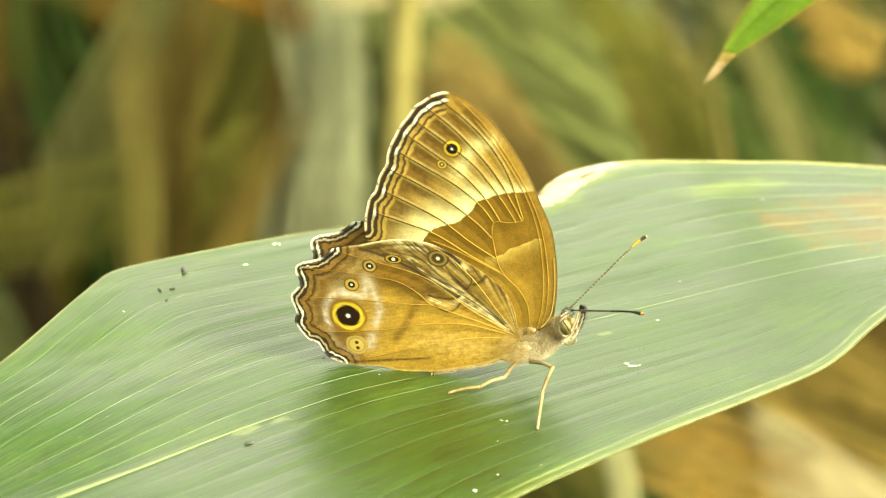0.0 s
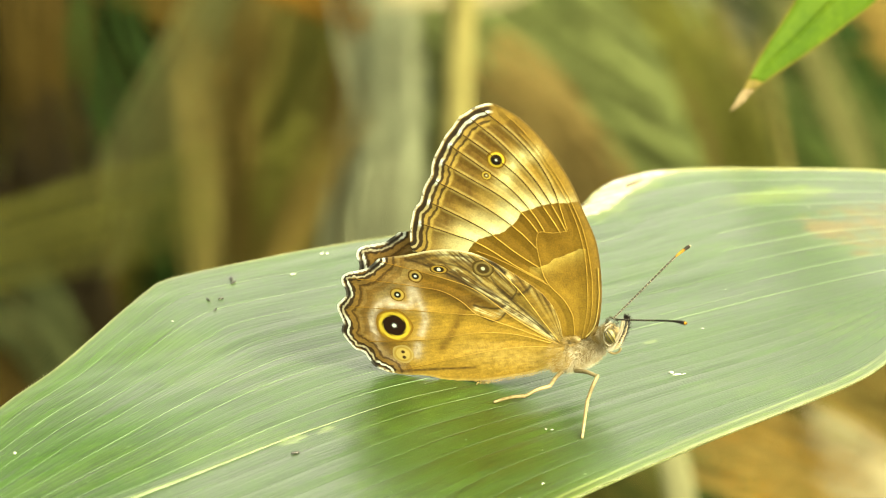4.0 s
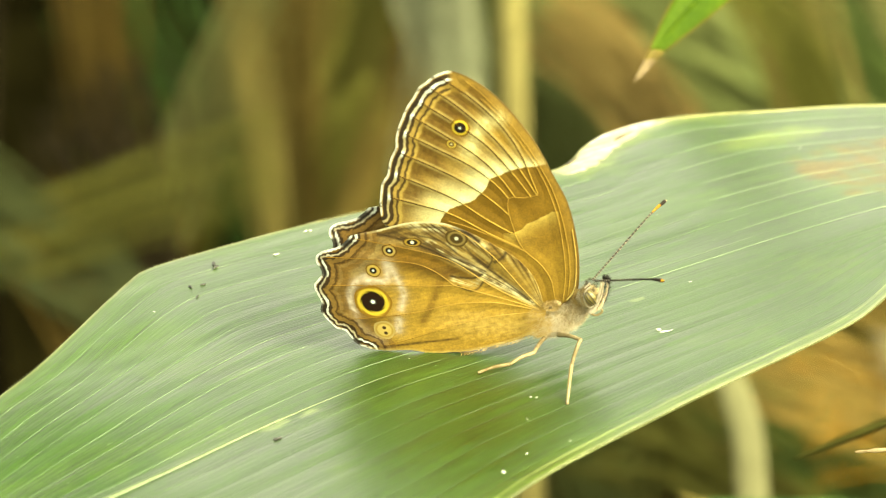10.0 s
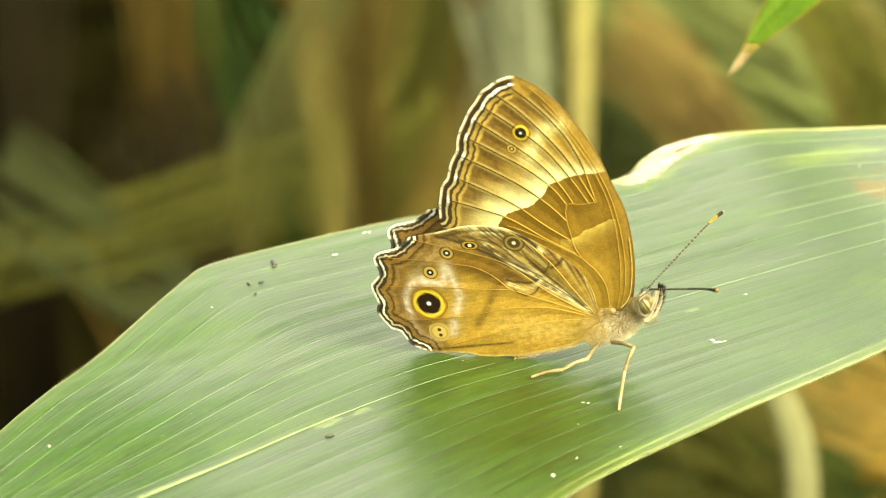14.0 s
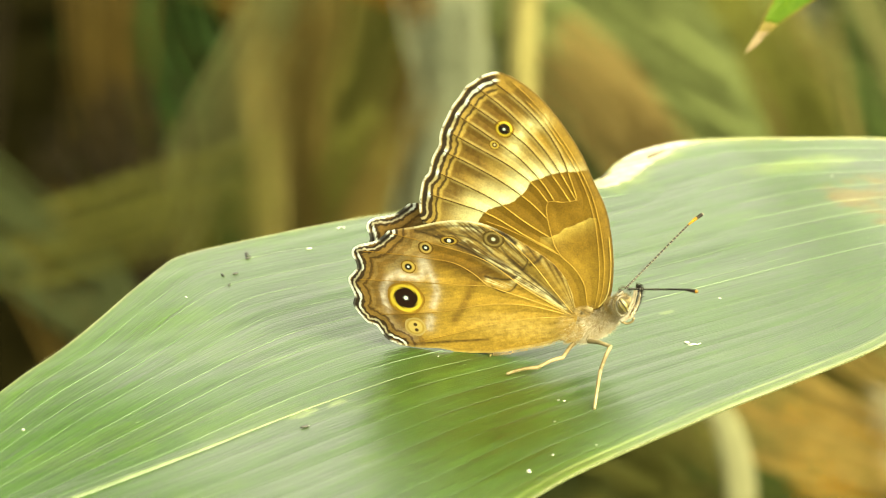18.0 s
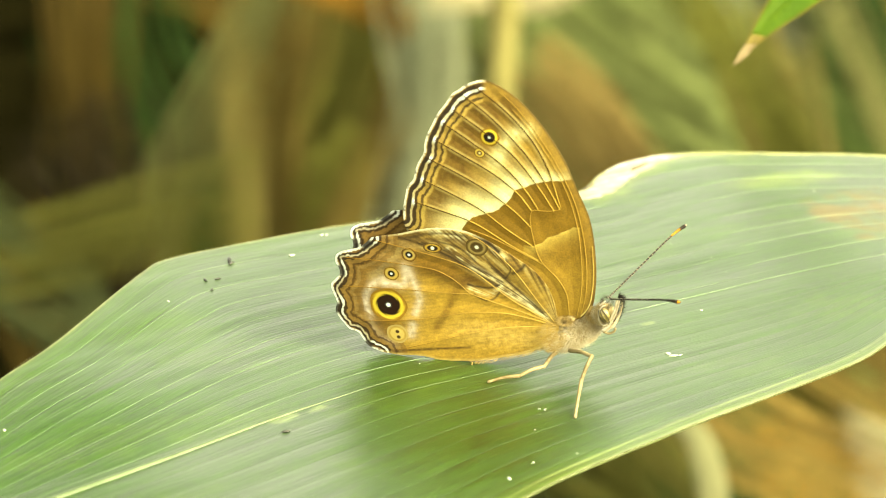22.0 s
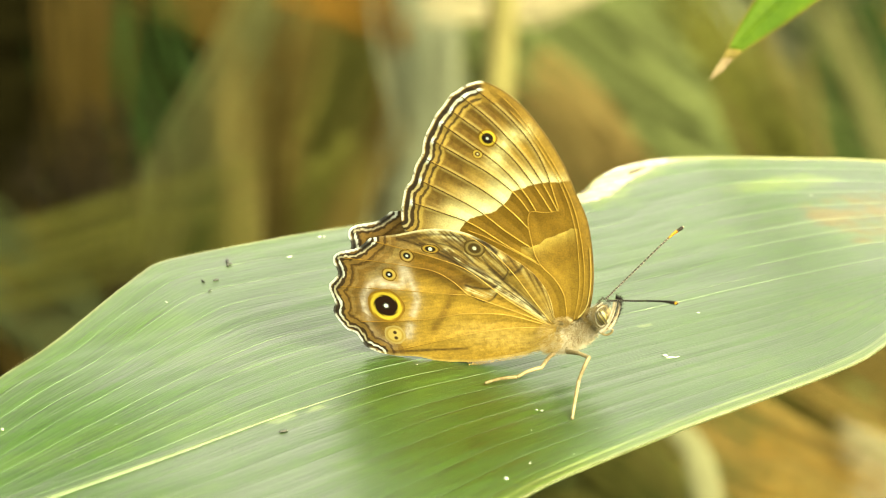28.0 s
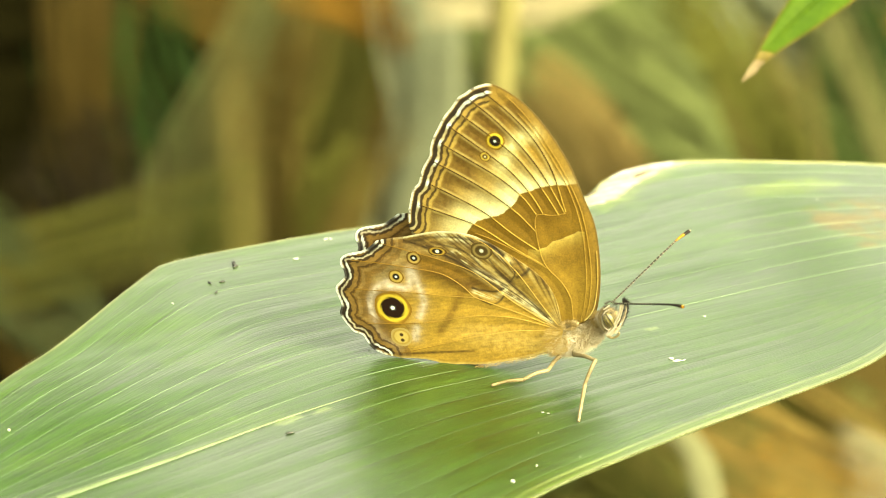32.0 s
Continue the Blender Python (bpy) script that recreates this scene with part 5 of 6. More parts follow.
for i, (x, y, z) in enumerate([(-44.2, 37.1, -0.0), (-43.9, 35.9, 0.0), (-47.1, 29.9, 0.0), (-45.4, 30.3, -0.0), (-46.0, 26.5, -0.0), (-34.2, -16.6, -0.8)]):
    speck("dropping", (x, y), (0.46, 0.37, 0.32, 0.29, 0.27, 0.34)[i], M_SPECK_DARK, "tiny black crumb of dirt on the green leaf", "crumb", i, (1.7, 0.5, 0.45), (96, 60, 118, 30, 75, 20)[i])
for i, (x, y, z) in enumerate([(-35.7, 38.8, 0.0), (-31.8, 46.3, 0.0), (-31.1, 46.3, 0.0), (-51.6, 22.5, -0.0), (-2.6, -11.6, 0.0), (-1.9, -11.9, 0.0), (-3.7, -27.1, -0.0), (-6.7, -31.4, -0.0), (-3.3, -17.9, -0.0), (19.8, 19.7, 0.0), (24.1, 33.2, 0.0), (22.4, 38.0, -0.0), (-69.3, -16.2, -0.8), (-17.7, 2.3, -0.0), (1.7, -24.5, -0.0), (-33.9, -16.4, -0.8), (17.1, 42.8, 0.0), (39.5, 67.5, -1.6)]):
    big = (0.85, 0.75, 0.7, 0.45, 0.34, 0.34, 0.4, 0.75, 0.25, 0.45, 0.2, 0.2, 0.6, 0.22, 0.3, 0.4, 0.25, 0.45)[i]
    speck("flake", (x, y), big * 0.58, M_SPECK_WHITE, "small white flake lying on the green leaf", "flake", 20 + i, (1.0, 0.55, 0.25), 20 + 37 * i)


for i, (x, y, z) in enumerate([(14.5, 5.2, 0.0), (15.2, 4.5, 0.0), (16.1, 4.8, 0.0)]):
    speck("flake", (x, y), (0.42, 0.5, 0.34)[i], M_SPECK_WHITE, "torn white flake lying on the green leaf", "flake", 60 + i, ((0.7, 0.9, 0.4), (1.3, 0.4, 0.3), (1.2, 0.25, 0.2))[i], (70, 10, 35)[i])


# ---- undergrowth behind: stalks and blades ----
def rooted(points, lean):
    """The points, with a root on the ground below the last of them."""
    p = [Vector(q) for q in points]
    seg = p[-1] - p[-2]
    size = seg.length
    seg.z = min(seg.z, -0.3 * size)
    a = p[-1] + seg
    b = a + seg * 0.7 + Vector((0, 0, -1.2 * size))
    c = b + seg * 0.5 + Vector((0, 0, -3.0 * size))
    p += [q for q in (a, b, c) if q.z > GROUND + 0.25]
    e = p[-1]
    return p + [Vector((e.x + lean[0] * 0.6, e.y + lean[1] * 0.6, (e.z + GROUND) / 2)), Vector((e.x + lean[0], e.y + lean[1], GROUND - 0.01))]


def stalk(name, points, width, mat, label, category, lean=(0.02, 0.02), group=""):
    """A round jointed stalk; width in metres."""
    p = rooted(points, lean)
    base = Vector((p[-1].x, p[-1].y, GROUND))
    ln = spline([q - base for q in p][::-1], 14)
    root = new(name)
    root.location = base
    rad = np.linspace(0.55, 0.46, len(ln)) * width
    va, fa = tube_data(ln, rad, 12)
    link("stem", va, fa, mat, root)
    for i in range(8, len(ln) - 3, 11):
        seg = ln[i:i + 2]
        va, fa = tube_data(np.array([seg[0], seg[0] + (seg[1] - seg[0]) * 0.25, seg[0] + (seg[1] - seg[0]) * 0.5]), np.array([0.54, 0.60, 0.53]) * width, 12)
        link("joint", va, fa, mat, root)
    tagged(root, label, category, group=group)


def blade(name, points, width, mat, label, category, lean=(0.03, 0.05), group="", taper=(0.35, 1.0), fold=0.18, rise=True, soft=True):
    """A long folded leaf, or (soft) a loose tuft of narrow ones along the same line; width in metres at its broadest."""
    p = rooted(points, lean) if rise else [Vector(q) for q in points]
    base = Vector((p[-1].x, p[-1].y, GROUND)) if rise else p[-1]
    ln = spline([q - base for q in p][::-1], 10)
    n = len(ln)
    way = np.gradient(ln, axis=0)
    way /= np.linalg.norm(way, axis=1)[:, None]
    view = np.array((0.03, -0.93, 0.37))
    root = new(name)
    root.location = base
    rnd = random.Random(int(abs(base.x) * 9000) + int(width * 1e5))
    strips = 40 if soft else 1
    for q in range(strips):
        shift = max(-1.3, min(1.3, rnd.gauss(0, 0.46))) * width if soft else 0.0
        skew = rnd.gauss(0, 0.30) * width if soft else 0.0
        bow = rnd.gauss(0, 0.30) * width if soft else 0.0
        wide = width * (rnd.uniform(0.07, 0.22) if soft else 1.0)
        back = rnd.uniform(-0.06, 0.06) if soft else 0.0
        verts, faces = [], []
        for i in range(n):
            f = i / (n - 1)
            w = wide * 0.5 * (min(1.0, 0.35 + 2.2 * f) * (1.0 if f < 0.72 else max(taper[0], 1 - (f - 0.72) / 0.28 * (1 - taper[0]))))
            u = np.cross(way[i], view)
            u /= np.linalg.norm(u) + 1e-9
            v = np.cross(u, way[i])
            c = ln[i] + u * (shift + skew * (f - 0.5) * 2 + bow * math.sin(5.0 * f + 9.0 * back)) * min(1.0, 0.3 + 2 * f) + np.array((0.0, back * f, 0.0))
            th = 0.0004
            for a, h in ((-1, 0.0), (-0.5, fold * 0.55), (0, fold), (0.5, fold * 0.55), (1, 0.0)):
                verts.append(c + u * a * w + v * (h * w))
            for a, h in ((1, 0.0), (0.5, fold * 0.55), (0, fold), (-0.5, fold * 0.55), (-1, 0.0)):
                verts.append(c + u * a * w + v * (h * w - th))
        for i in range(n - 1):
            for k in range(10):
                t = (k + 1) % 10
                faces.append((i * 10 + k, i * 10 + t, (i + 1) * 10 + t, (i + 1) * 10 + k))
        faces.append(tuple(range(9, -1, -1)))
        faces.append(tuple((n - 1) * 10 + k for k in range(10)))
        link("blade", verts, faces, mat, root)
    if not soft:
        va, fa = tube_data(ln + np.array((0.03, -0.93, 0.37)) * fold * width * 0.42, np.linspace(1.0, 0.3, n) * width * 0.03, 6)
        link("midrib", va, fa, mat, root)
    tagged(root, label, category, group=group)
    return root


ST = "dry stalks in the undergrowth"
BL = "blades in the undergrowth"
stalk("dry_stalk", [(0.013, 1.110, -0.286), (0.012, 1.098, -0.316), (0.010, 1.083, -0.353), (0.007, 1.062, -0.405)], 0.0140, M_YELLOW, "pale yellow dry stalk rising from the litter", "stalk", group=ST)
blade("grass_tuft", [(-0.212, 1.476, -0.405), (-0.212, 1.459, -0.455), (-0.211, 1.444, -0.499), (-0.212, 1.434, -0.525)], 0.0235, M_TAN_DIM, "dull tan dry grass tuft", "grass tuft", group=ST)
# added dark tuft, puts shade in front of the tan tuft's foot
blade("grass_tuft", [(-0.203, 1.254, -0.434), (-0.195, 1.246, -0.458), (-0.192, 1.233, -0.490)], 0.0310, M_BROWN, "brown dry grass tuft added as dark shade", "grass tuft", group=ST)
blade("grass_tuft", [(-0.291, 1.464, -0.410), (-0.289, 1.448, -0.458), (-0.292, 1.433, -0.498)], 0.0188, M_BROWN, "brown grass tuft coloured dim for shade", "grass tuft", group=BL)
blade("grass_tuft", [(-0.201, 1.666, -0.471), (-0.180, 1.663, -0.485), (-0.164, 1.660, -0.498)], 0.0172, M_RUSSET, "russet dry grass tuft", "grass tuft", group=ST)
blade("grass_tuft", [(-0.204, 1.561, -0.469), (-0.194, 1.547, -0.512), (-0.173, 1.536, -0.547)], 0.0247, M_GREEN, "deep green grass tuft, shade in its colour", "grass tuft", group=BL)
blade("grass_tuft", [(-0.097, 1.389, -0.374), (-0.112, 1.375, -0.413), (-0.132, 1.361, -0.449), (-0.155, 1.347, -0.485), (-0.176, 1.331, -0.520)], 0.0149, M_PALE_OLIVE, "pale olive grass tuft leaning over", "grass tuft", group=BL)
blade("grass_tuft", [(-0.122, 1.273, -0.400), (-0.118, 1.257, -0.445), (-0.114, 1.240, -0.489)], 0.0090, M_STRAW, "tan dry grass tuft", "grass tuft", group=ST)
blade("grass_tuft", [(-0.084, 1.387, -0.380), (-0.091, 1.374, -0.419), (-0.099, 1.360, -0.458), (-0.102, 1.347, -0.492)], 0.0119, M_TAN, "brownish tan dry grass tuft", "grass tuft", group=ST)
blade("grass_tuft", [(-0.084, 1.865, -0.530), (-0.087, 1.846, -0.587), (-0.099, 1.828, -0.636), (-0.099, 1.816, -0.668)], 0.0413, M_DIM, "olive grass tuft coloured dim for shade", "grass tuft", group=BL)
blade("grass_tuft", [(-0.164, 1.629, -0.586), (-0.171, 1.617, -0.617), (-0.171, 1.604, -0.649)], 0.0517, M_OLIVE, "olive green grass tuft", "grass tuft", group=BL)
blade("dead_leaf", [(-0.094, 1.292, -0.350), (-0.066, 1.288, -0.365), (-0.044, 1.284, -0.378), (-0.035, 1.278, -0.396)], 0.0130, M_ORANGE, "curled orange-brown dead leaf", "dead leaf", group=ST, rise=False)
blade("grass_tuft", [(-0.028, 1.295, -0.345), (-0.025, 1.281, -0.388), (-0.022, 1.272, -0.414), (-0.024, 1.262, -0.441)], 0.0203, M_PALE_SAGE, "pale grey-green grass tuft", "grass tuft", group=BL)
blade("grass_tuft", [(-0.027, 1.486, -0.404), (-0.024, 1.470, -0.452), (-0.021, 1.458, -0.487), (-0.024, 1.447, -0.516)], 0.0251, M_PALE_SAGE, "pale grey-green grass tuft behind", "grass tuft", group=BL)
blade("grass_tuft", [(-0.042, 1.558, -0.502), (-0.040, 1.550, -0.527), (-0.044, 1.538, -0.558)], 0.0118, M_RUSSET, "russet dry grass tuft", "grass tuft", group=ST)
blade("grass_tuft", [(-0.030, 1.271, -0.417), (-0.050, 1.261, -0.443), (-0.066, 1.247, -0.477)], 0.0079, M_TAN, "tan dry grass tuft leaning over", "grass tuft", group=ST)
blade("grass_tuft", [(-0.103, 1.156, -0.431), (-0.162, 1.148, -0.441), (-0.206, 1.139, -0.451), (-0.261, 1.128, -0.459)], 0.0091, M_DIM, "dim olive grass tuft lying across", "grass tuft", group=BL)
blade("grass_tuft", [(-0.261, 1.145, -0.415), (-0.232, 1.141, -0.438), (-0.206, 1.135, -0.461)], 0.0120, M_TEAL, "dim grey-green grass tuft", "grass tuft", group=BL)
blade("grass_tuft", [(-0.174, 1.337, -0.506), (-0.176, 1.329, -0.526), (-0.179, 1.321, -0.545)], 0.0179, M_RUSSET, "russet brown dry grass tuft", "grass tuft", group=ST)
blade("grass_tuft", [(-0.219, 1.139, -0.448), (-0.209, 1.129, -0.473), (-0.201, 1.119, -0.500)], 0.0120, M_TAN_DIM, "brown dry grass tuft", "grass tuft", group=ST)
blade("grass_tuft", [(-0.064, 1.630, -0.597), (-0.092, 1.621, -0.619), (-0.112, 1.612, -0.638)], 0.0310, M_OLIVE, "olive green grass tuft", "grass tuft", group=BL)
blade("dead_leaf", [(-0.026, 1.195, -0.330), (0.005, 1.193, -0.334), (0.032, 1.192, -0.335), (0.067, 1.193, -0.330)], 0.0101, M_CREAM, "pale cream bleached straw leaf", "dead leaf", group=ST, rise=False)
blade("grass_tuft", [(0.013, 1.770, -0.500), (0.063, 1.754, -0.544), (0.117, 1.738, -0.584), (0.181, 1.716, -0.629)], 0.0396, M_SAGE, "broad sage green grass tuft sloping down", "grass tuft", group=BL)
blade("grass_tuft", [(0.046, 1.832, -0.501), (0.098, 1.816, -0.545), (0.153, 1.798, -0.586), (0.219, 1.776, -0.633)], 0.0407, M_SAGE, "broad sage green grass tuft sloping down", "grass tuft", group=BL)
blade("grass_tuft", [(-0.012, 1.878, -0.558), (0.041, 1.861, -0.604), (0.097, 1.844, -0.646), (0.165, 1.822, -0.694)], 0.0417, M_SAGE, "broad sage green grass tuft sloping down", "grass tuft", group=BL)
blade("grass_tuft", [(0.088, 1.950, -0.521), (0.142, 1.932, -0.568), (0.200, 1.914, -0.610), (0.269, 1.889, -0.659)], 0.0427, M_PALE_SAGE, "broad sage green grass tuft sloping down", "grass tuft", group=BL)
blade("grass_tuft", [(0.019, 1.996, -0.580), (0.075, 1.979, -0.628), (0.135, 1.961, -0.672), (0.206, 1.936, -0.722)], 0.0438, M_PALE_SAGE, "broad sage green grass tuft sloping down", "grass tuft", group=BL)
blade("grass_tuft", [(0.047, 2.147, -0.632), (0.051, 2.127, -0.692), (0.051, 2.107, -0.748)], 0.0507, M_SAGE, "sage green grass tuft behind", "grass tuft", group=BL)
blade("dead_leaf", [(0.032, 1.366, -0.445), (0.053, 1.359, -0.463), (0.075, 1.349, -0.489)], 0.0238, M_FAWN, "orange-tan dead leaves sloping down", "dead leaf", group=ST)
blade("grass_tuft", [(0.096, 1.289, -0.352), (0.115, 1.278, -0.381), (0.133, 1.268, -0.408)], 0.0147, M_OLIVE, "yellowish olive grass tuft sloping down", "grass tuft", group=BL)
blade("grass_tuft", [(0.160, 1.460, -0.458), (0.167, 1.450, -0.484), (0.173, 1.439, -0.513)], 0.0219, M_STRAW, "tan straw tuft sloping down", "grass tuft", group=ST)
blade("grass_tuft", [(0.190, 1.547, -0.505), (0.216, 1.535, -0.532), (0.242, 1.521, -0.558)], 0.0362, M_LEAFDIM, "green grass tuft sloping down, shade in its colour", "grass tuft", group=BL)
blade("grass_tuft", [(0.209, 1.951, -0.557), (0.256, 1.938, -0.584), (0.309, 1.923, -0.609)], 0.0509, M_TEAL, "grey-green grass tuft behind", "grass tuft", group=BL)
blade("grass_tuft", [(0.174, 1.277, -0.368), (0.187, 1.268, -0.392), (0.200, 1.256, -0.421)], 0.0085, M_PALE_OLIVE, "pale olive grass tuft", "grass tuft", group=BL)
blade("grass_tuft", [(0.274, 1.837, -0.560), (0.289, 1.821, -0.602), (0.297, 1.802, -0.650)], 0.0413, M_GREEN, "deep green grass tuft, shade in its colour", "grass tuft", group=BL)
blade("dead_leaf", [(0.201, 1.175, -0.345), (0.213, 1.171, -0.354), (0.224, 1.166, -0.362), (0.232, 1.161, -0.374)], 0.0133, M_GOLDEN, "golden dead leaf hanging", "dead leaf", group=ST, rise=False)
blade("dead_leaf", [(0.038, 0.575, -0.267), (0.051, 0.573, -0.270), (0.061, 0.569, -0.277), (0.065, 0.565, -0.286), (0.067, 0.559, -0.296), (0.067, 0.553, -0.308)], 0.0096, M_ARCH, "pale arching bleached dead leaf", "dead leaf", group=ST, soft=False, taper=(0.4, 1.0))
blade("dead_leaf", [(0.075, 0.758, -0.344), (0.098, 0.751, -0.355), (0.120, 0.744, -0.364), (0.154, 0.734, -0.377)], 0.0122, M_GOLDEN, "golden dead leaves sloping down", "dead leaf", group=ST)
blade("grass_tuft", [(0.097, 1.025, -0.480), (0.117, 1.016, -0.495), (0.139, 1.007, -0.509), (0.163, 0.996, -0.526)], 0.0226, M_LEAFDIM, "green grass tuft below, shade in its colour", "grass tuft", group=BL)
blade("dead_leaf", [(0.126, 0.694, -0.351), (0.142, 0.690, -0.355), (0.161, 0.683, -0.364)], 0.0078, M_CREAM, "pale cream bleached straw leaf", "dead leaf", group=ST)
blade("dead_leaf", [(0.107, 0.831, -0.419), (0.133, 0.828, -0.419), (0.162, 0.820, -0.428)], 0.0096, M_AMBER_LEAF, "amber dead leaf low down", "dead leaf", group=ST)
blade("grass_tuft", [(0.099, 0.930, -0.446), (0.118, 0.919, -0.464), (0.136, 0.909, -0.482)], 0.0164, M_LEAFDIM, "green grass tuft coloured for shade", "grass tuft", group=BL)
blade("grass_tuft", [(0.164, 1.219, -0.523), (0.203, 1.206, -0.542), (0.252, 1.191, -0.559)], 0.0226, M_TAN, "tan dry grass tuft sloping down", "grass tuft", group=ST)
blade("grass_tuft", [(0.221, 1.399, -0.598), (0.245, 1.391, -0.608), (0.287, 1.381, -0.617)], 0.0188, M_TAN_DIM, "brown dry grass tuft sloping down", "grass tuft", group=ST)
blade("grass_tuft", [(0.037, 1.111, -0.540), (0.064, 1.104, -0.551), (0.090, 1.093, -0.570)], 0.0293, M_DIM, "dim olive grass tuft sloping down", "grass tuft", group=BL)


def make_thicket():
    """Dim blades between the named ones and the ground, each a thing of its own."""
    rnd = random.Random(11)
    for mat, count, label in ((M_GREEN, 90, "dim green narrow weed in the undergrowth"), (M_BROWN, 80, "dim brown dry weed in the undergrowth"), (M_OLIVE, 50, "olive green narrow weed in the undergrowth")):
        for _ in range(count):
            x, y = rnd.uniform(-0.7, 0.8), rnd.uniform(3.0, 4.4)
            if x < -0.02:
                continue
            h, w = rnd.uniform(0.15, 0.7), rnd.uniform(0.010, 0.028)
            lx, ly = rnd.gauss(0, 0.16), rnd.gauss(0, 0.1)
            a = rnd.uniform(0, math.pi)
            u = Vector((math.cos(a), math.sin(a) * 0.4, 0))
            verts, faces = [], []
            for k in range(6):
                f = k / 5
                p = Vector((lx * f * f, ly * f * f, h * f - 0.02))
                ww = w * (1 - 0.8 * f)
                verts += [p - u * ww, p + Vector((0, -ww * 0.3, 0)), p + u * ww, p + Vector((0, -ww * 0.2, 0))]
            for k in range(5):
                for q in range(4):
                    b, c = k * 4 + q, k * 4 + (q + 1) % 4
                    faces.append((b, c, c + 4, b + 4))
            faces += [(3, 2, 1, 0), (20, 21, 22, 23)]
            ob = link("weed", verts, faces, mat, m=pose(x, y, GROUND))
            tagged(ob, label, "weed", group="dim weeds far behind")


make_thicket()


# ---- the small leaf that hangs in and sways ----
M_TIP_GREEN = grain("young_leaf", lin(78, 116, 14), lin(108, 142, 30), 120, 0.55, 0.15, (1, 1, 1), through_light=0.35)
M_TIP_DRY = grain("dry_leaf_tip", lin(118, 102, 68), lin(178, 162, 122), 400, 0.7, 0.15)
M_TIP_RUST = grain("rust_leaf_edge", lin(104, 92, 30), lin(132, 118, 44), 400, 0.6, 0.2)



def hanging_leaf():
    root = new("hanging_leaf")
    left = spline([(0.0, 0.0, 0.0), (0.9, 0.6, 1.5), (2.1, 1.3, 3.3), (3.9, 2.7, 6.6), (6.0, 4.0, 10.0), (8.4, 5.4, 13.3), (12.6, 7.9, 19.6), (19.6, 12.2, 30.2)], 10)
    right = spline([(0.0, 0.0, 0.0), (1.8, 0.4, 1.1), (4.0, 1.3, 3.2), (7.4, 2.2, 5.5), (11.7, 3.3, 8.1), (17.2, 4.8, 11.8), (24.9, 7.3, 18.0), (31.9, 12.2, 30.2)], 10)
    n = len(left)
    cut, rust = 19, 24

    def band(i0, i1, name, mat, label):
        verts, faces = [], []
        for i in range(i0, i1 + 1):
            for k in range(7):
                f = k / 6
                p = Vector(left[i]) * (1 - f) + Vector(right[i]) * f
                wd = (Vector(right[i]) - Vector(left[i])).length
                p += Vector((0, 0.9, 0.35)) * (0.10 * wd * (1 - (2 * f - 1) ** 2))
                verts.append(p * MM)
        for i in range(i1 - i0):
            for k in range(6):
                faces.append((i * 7 + k, i * 7 + k + 1, (i + 1) * 7 + k + 1, (i + 1) * 7 + k))
        ob = link(name, verts, faces, mat, root, label)
        sol = ob.modifiers.new("thick", "SOLIDIFY")
        sol.thickness = 0.0002
        return ob

    band(0, cut, "dry_tip", M_TIP_DRY, "withered pale brown tip")
    band(cut, rust, "rust_band", M_TIP_RUST, "rust yellow band")
    band(rust, n - 1, "blade", M_TIP_GREEN, "fresh green blade")
    for side, nm in ((left, "rim"), (right, "rim")):
        va, fa = tube_data(side[rust:] * MM, 0.00012, 6)
        link(nm, va, fa, M_TIP_RUST, root)
    mid = (left + right)[rust:] / 2 + np.array((0, 0.5, 0.2))
    va, fa = tube_data(mid * MM, 0.0003, 6)
    link("midrib", va, fa, M_TIP_GREEN, root)
    tagged(root, "fresh green leaf with withered brown tip, hanging", "leaf")
    return root


HANGING = hanging_leaf()
small_leaf = blade("bamboo_leaf", [(0.033, 0.248, -0.153), (0.038, 0.248, -0.154), (0.049, 0.248, -0.156), (0.066, 0.247, -0.158), (0.096, 0.245, -0.164), (0.118, 0.238, -0.181)], 0.0058, M_LEAFY, "small deep green leaf with dry tip", "leaf", group=BL, soft=False, taper=(0.25, 1.0))
va, fa = tube_data(spline([Vector(q) - small_leaf.location for q in [(0.029, 0.249, -0.151), (0.031, 0.249, -0.152), (0.033, 0.248, -0.153), (0.035, 0.248, -0.153)]], 5), np.linspace(0.0002, 0.0012, 16), 8)
link("dry_tip", va, fa, M_STRAW, small_leaf, "withered tan tip")


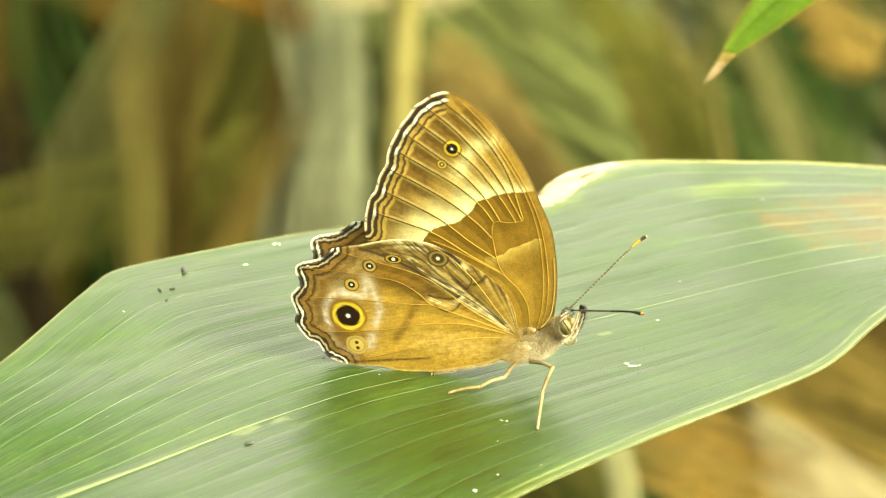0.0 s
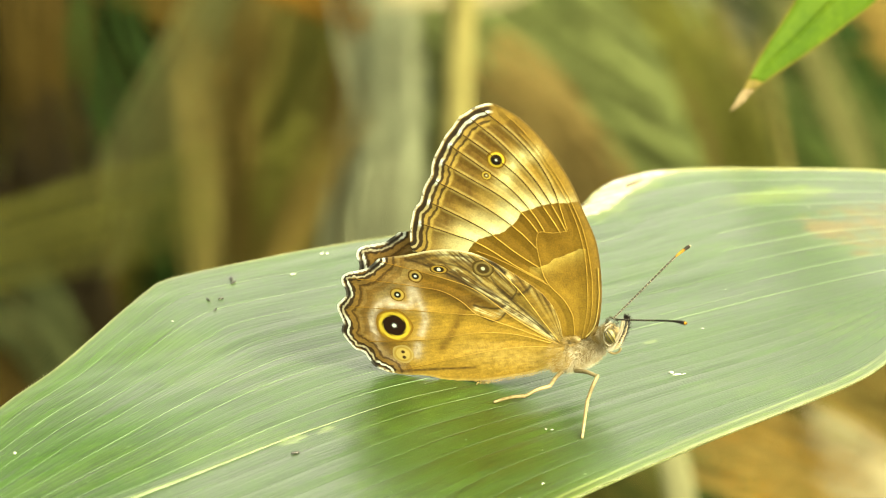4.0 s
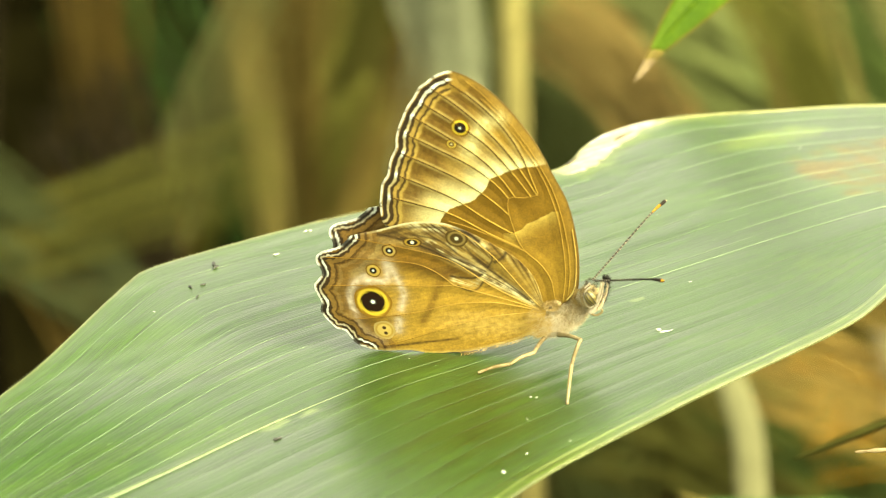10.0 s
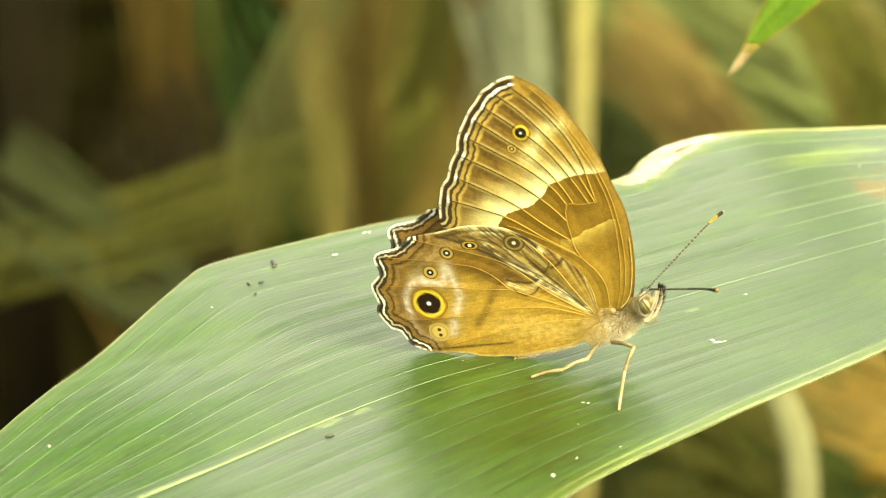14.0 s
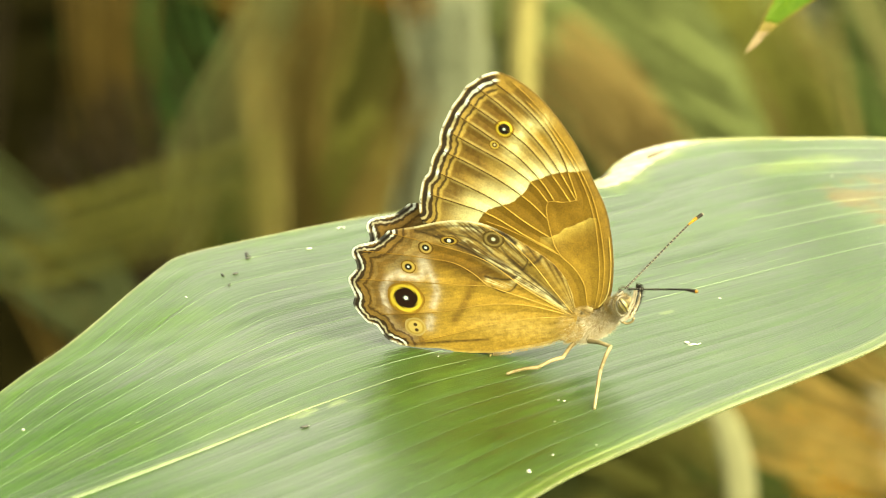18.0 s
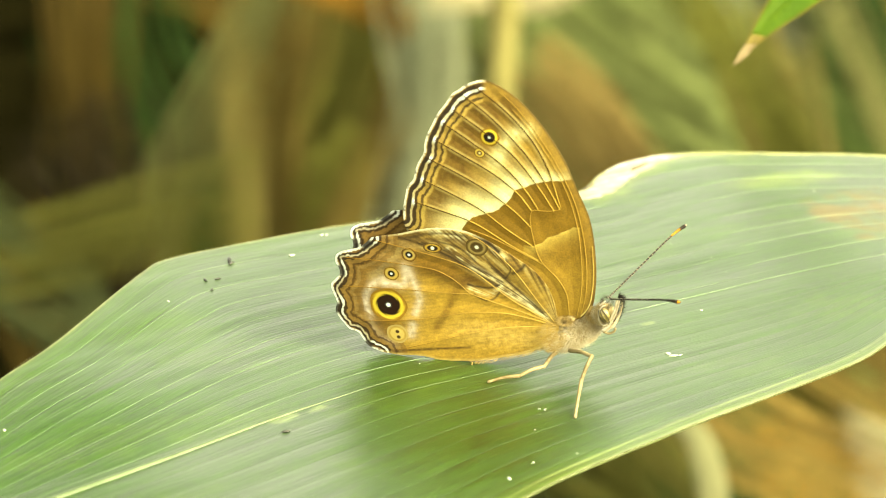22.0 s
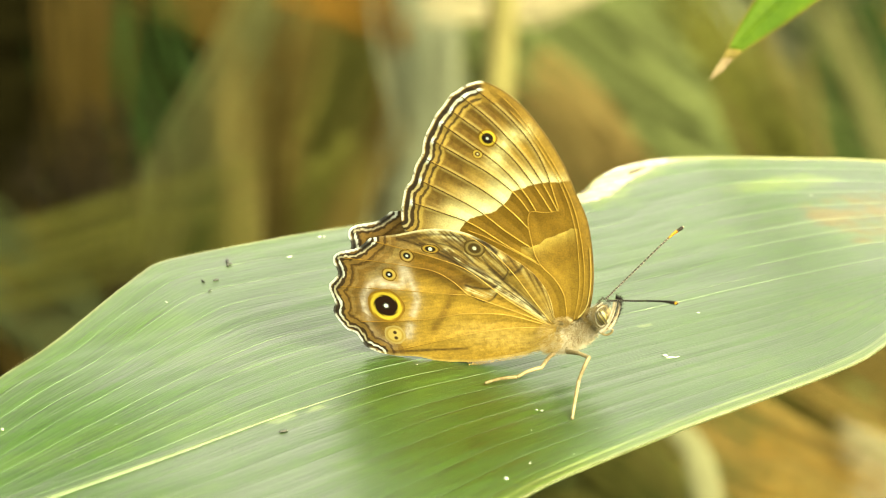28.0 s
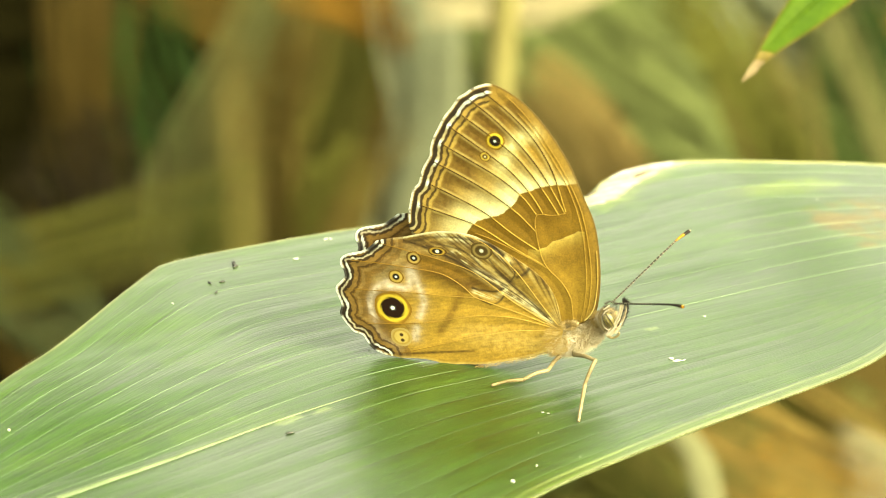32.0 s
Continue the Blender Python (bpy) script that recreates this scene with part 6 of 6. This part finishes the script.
def dry_sprig():
    """A withered leaf end on a thin twig that swings in for a moment."""
    root = new("dry_sprig")
    o = Vector([(0.035, -0.005, -0.013)][0])
    tip = [(Vector(q) - o) for q in [(0.035, -0.005, -0.013), (0.036, -0.005, -0.013), (0.037, -0.005, -0.013), (0.038, -0.005, -0.013), (0.040, -0.005, -0.013), (0.041, -0.005, -0.013), (0.042, -0.005, -0.013)]]
    ln = spline(tip, 6)
    rad = np.interp(np.linspace(0, 1, len(ln)), [0, 0.1, 0.3, 0.45, 0.6, 0.85, 1.0], [0.00006, 0.0002, 0.00016, 0.00034, 0.0002, 0.0005, 0.0002])
    va, fa = tube_data(ln, rad, 8)
    link("dry_tip", va, fa, M_TIP_DRY, root, "curled withered cream leaf end")
    stem = [(Vector(q) - o) for q in [(0.041, -0.005, -0.013), (0.045, -0.005, -0.014), (0.052, -0.006, -0.017), (0.073, -0.010, -0.027), (0.114, -0.020, -0.052)]]
    va, fa = tube_data(spline(stem, 8), 0.0003, 8)
    link("stem", va, fa, M_TAN, root, "thin dry twig")
    strip = spline([(Vector(q) - o) for q in [(0.035, 0.084, -0.059), (0.042, 0.085, -0.057), (0.053, 0.087, -0.054), (0.065, 0.089, -0.049), (0.083, 0.092, -0.043)]], 8)
    verts, faces = [], []
    for i, c in enumerate(strip):
        w = 0.0009 * min(1.0, 0.12 + i / 12.0)
        verts += [c + np.array((0, 0, w)), c + np.array((0, -0.3 * w, 0)), c + np.array((0, 0, -w)), c + np.array((0, 0.1 * w, 0))]
    for i in range(len(strip) - 1):
        for k in range(4):
            a, b = i * 4 + k, i * 4 + (k + 1) % 4
            faces.append((a, b, b + 4, a + 4))
    faces += [(3, 2, 1, 0), tuple(len(verts) - 4 + k for k in range(4))]
    link("blade", verts, faces, M_DIM, root, "narrow dull olive leaf")
    tagged(root, "withered cream leaf end on a thin twig", "twig")
    return root


SPRIG = dry_sprig()


def motions():
    walk(HANGING, [
        (0, pose(0.0342, 0.1039, 0.0033)),
        (1, pose(0.0328, 0.1030, 0.0017)),
        (2, pose(0.0320, 0.1008, 0.0003)),
        (3, pose(0.0310, 0.1008, 0.0010)),
        (6, pose(0.0308, 0.1036, -0.0006)),
        (7, pose(0.0246, 0.1052, -0.0035)),
        (8, pose(0.0228, 0.1071, -0.0004)),
        (9, pose(0.0221, 0.1076, -0.0035)),
        (10, pose(0.0178, 0.1075, -0.0049)),
        (10.5, pose(0.0131, 0.1072, -0.0046)),
        (11, pose(0.0113, 0.1030, -0.0073)),
        (12, pose(0.0172, 0.1058, -0.0034)),
        (13, pose(0.0243, 0.1091, 0.0013)),
        (14, pose(0.0228, 0.1063, -0.0012)),
        (17, pose(0.0269, 0.1077, 0.0031)),
        (18, pose(0.0297, 0.1069, 0.0034)),
        (19, pose(0.0305, 0.1071, 0.0038)),
        (20, pose(0.0304, 0.1064, 0.0036)),
        (20.5, pose(0.0303, 0.1061, 0.0039)),
        (21, pose(0.0302, 0.1059, 0.0043)),
        (22, pose(0.0302, 0.1057, 0.0043)),
        (23, pose(0.0303, 0.1056, 0.0042)),
        (24, pose(0.0302, 0.1050, 0.0042)),
        (25, pose(0.0302, 0.1047, 0.0041)),
        (25.5, pose(0.0301, 0.1052, 0.0045)),
        (27.5, pose(0.0271, 0.1045, 0.0041)),
        (28, pose(0.0269, 0.1042, 0.0033)),
        (28.5, pose(0.0266, 0.1039, 0.0026)),
        (29, pose(0.0272, 0.1040, 0.0029)),
        (29.5, pose(0.0302, 0.1045, 0.0030)),
        (30, pose(0.0304, 0.1041, 0.0040)),
        (31, pose(0.0304, 0.1045, 0.0034)),
        (32, pose(0.0309, 0.1040, 0.0036)),
    ])
    walk(SPRIG, [
        (0, pose(0.0563, -0.0144, -0.0192)),
        (6, pose(0.0472, -0.0123, -0.0179)),
        (8, pose(0.0414, -0.0106, -0.0213)),
        (9, pose(0.0411, -0.0072, -0.0182)),
        (9.5, pose(0.0437, -0.0075, -0.0183)),
        (9.8, pose(0.0429, -0.0067, -0.0171)),
        (10, pose(0.0382, -0.0052, -0.0142)),
        (10.2, pose(0.0349, -0.0058, -0.0151)),
        (10.5, pose(0.0350, -0.0052, -0.0135)),
        (11, pose(0.0326, -0.0081, -0.0132)),
        (11.2, pose(0.0309, -0.0087, -0.0148)),
        (11.4, pose(0.0368, -0.0083, -0.0144)),
        (11.6, pose(0.0379, -0.0075, -0.0134)),
        (12, pose(0.0384, -0.0063, -0.0128)),
        (12.5, pose(0.0413, -0.0067, -0.0147)),
        (14, pose(0.0450, -0.0089, -0.0184)),
        (17, pose(0.0480, -0.0098, -0.0193)),
        (24, pose(0.0521, -0.0108, -0.0156)),
        (32, pose(0.0517, -0.0119, -0.0161)),
    ])


motions()
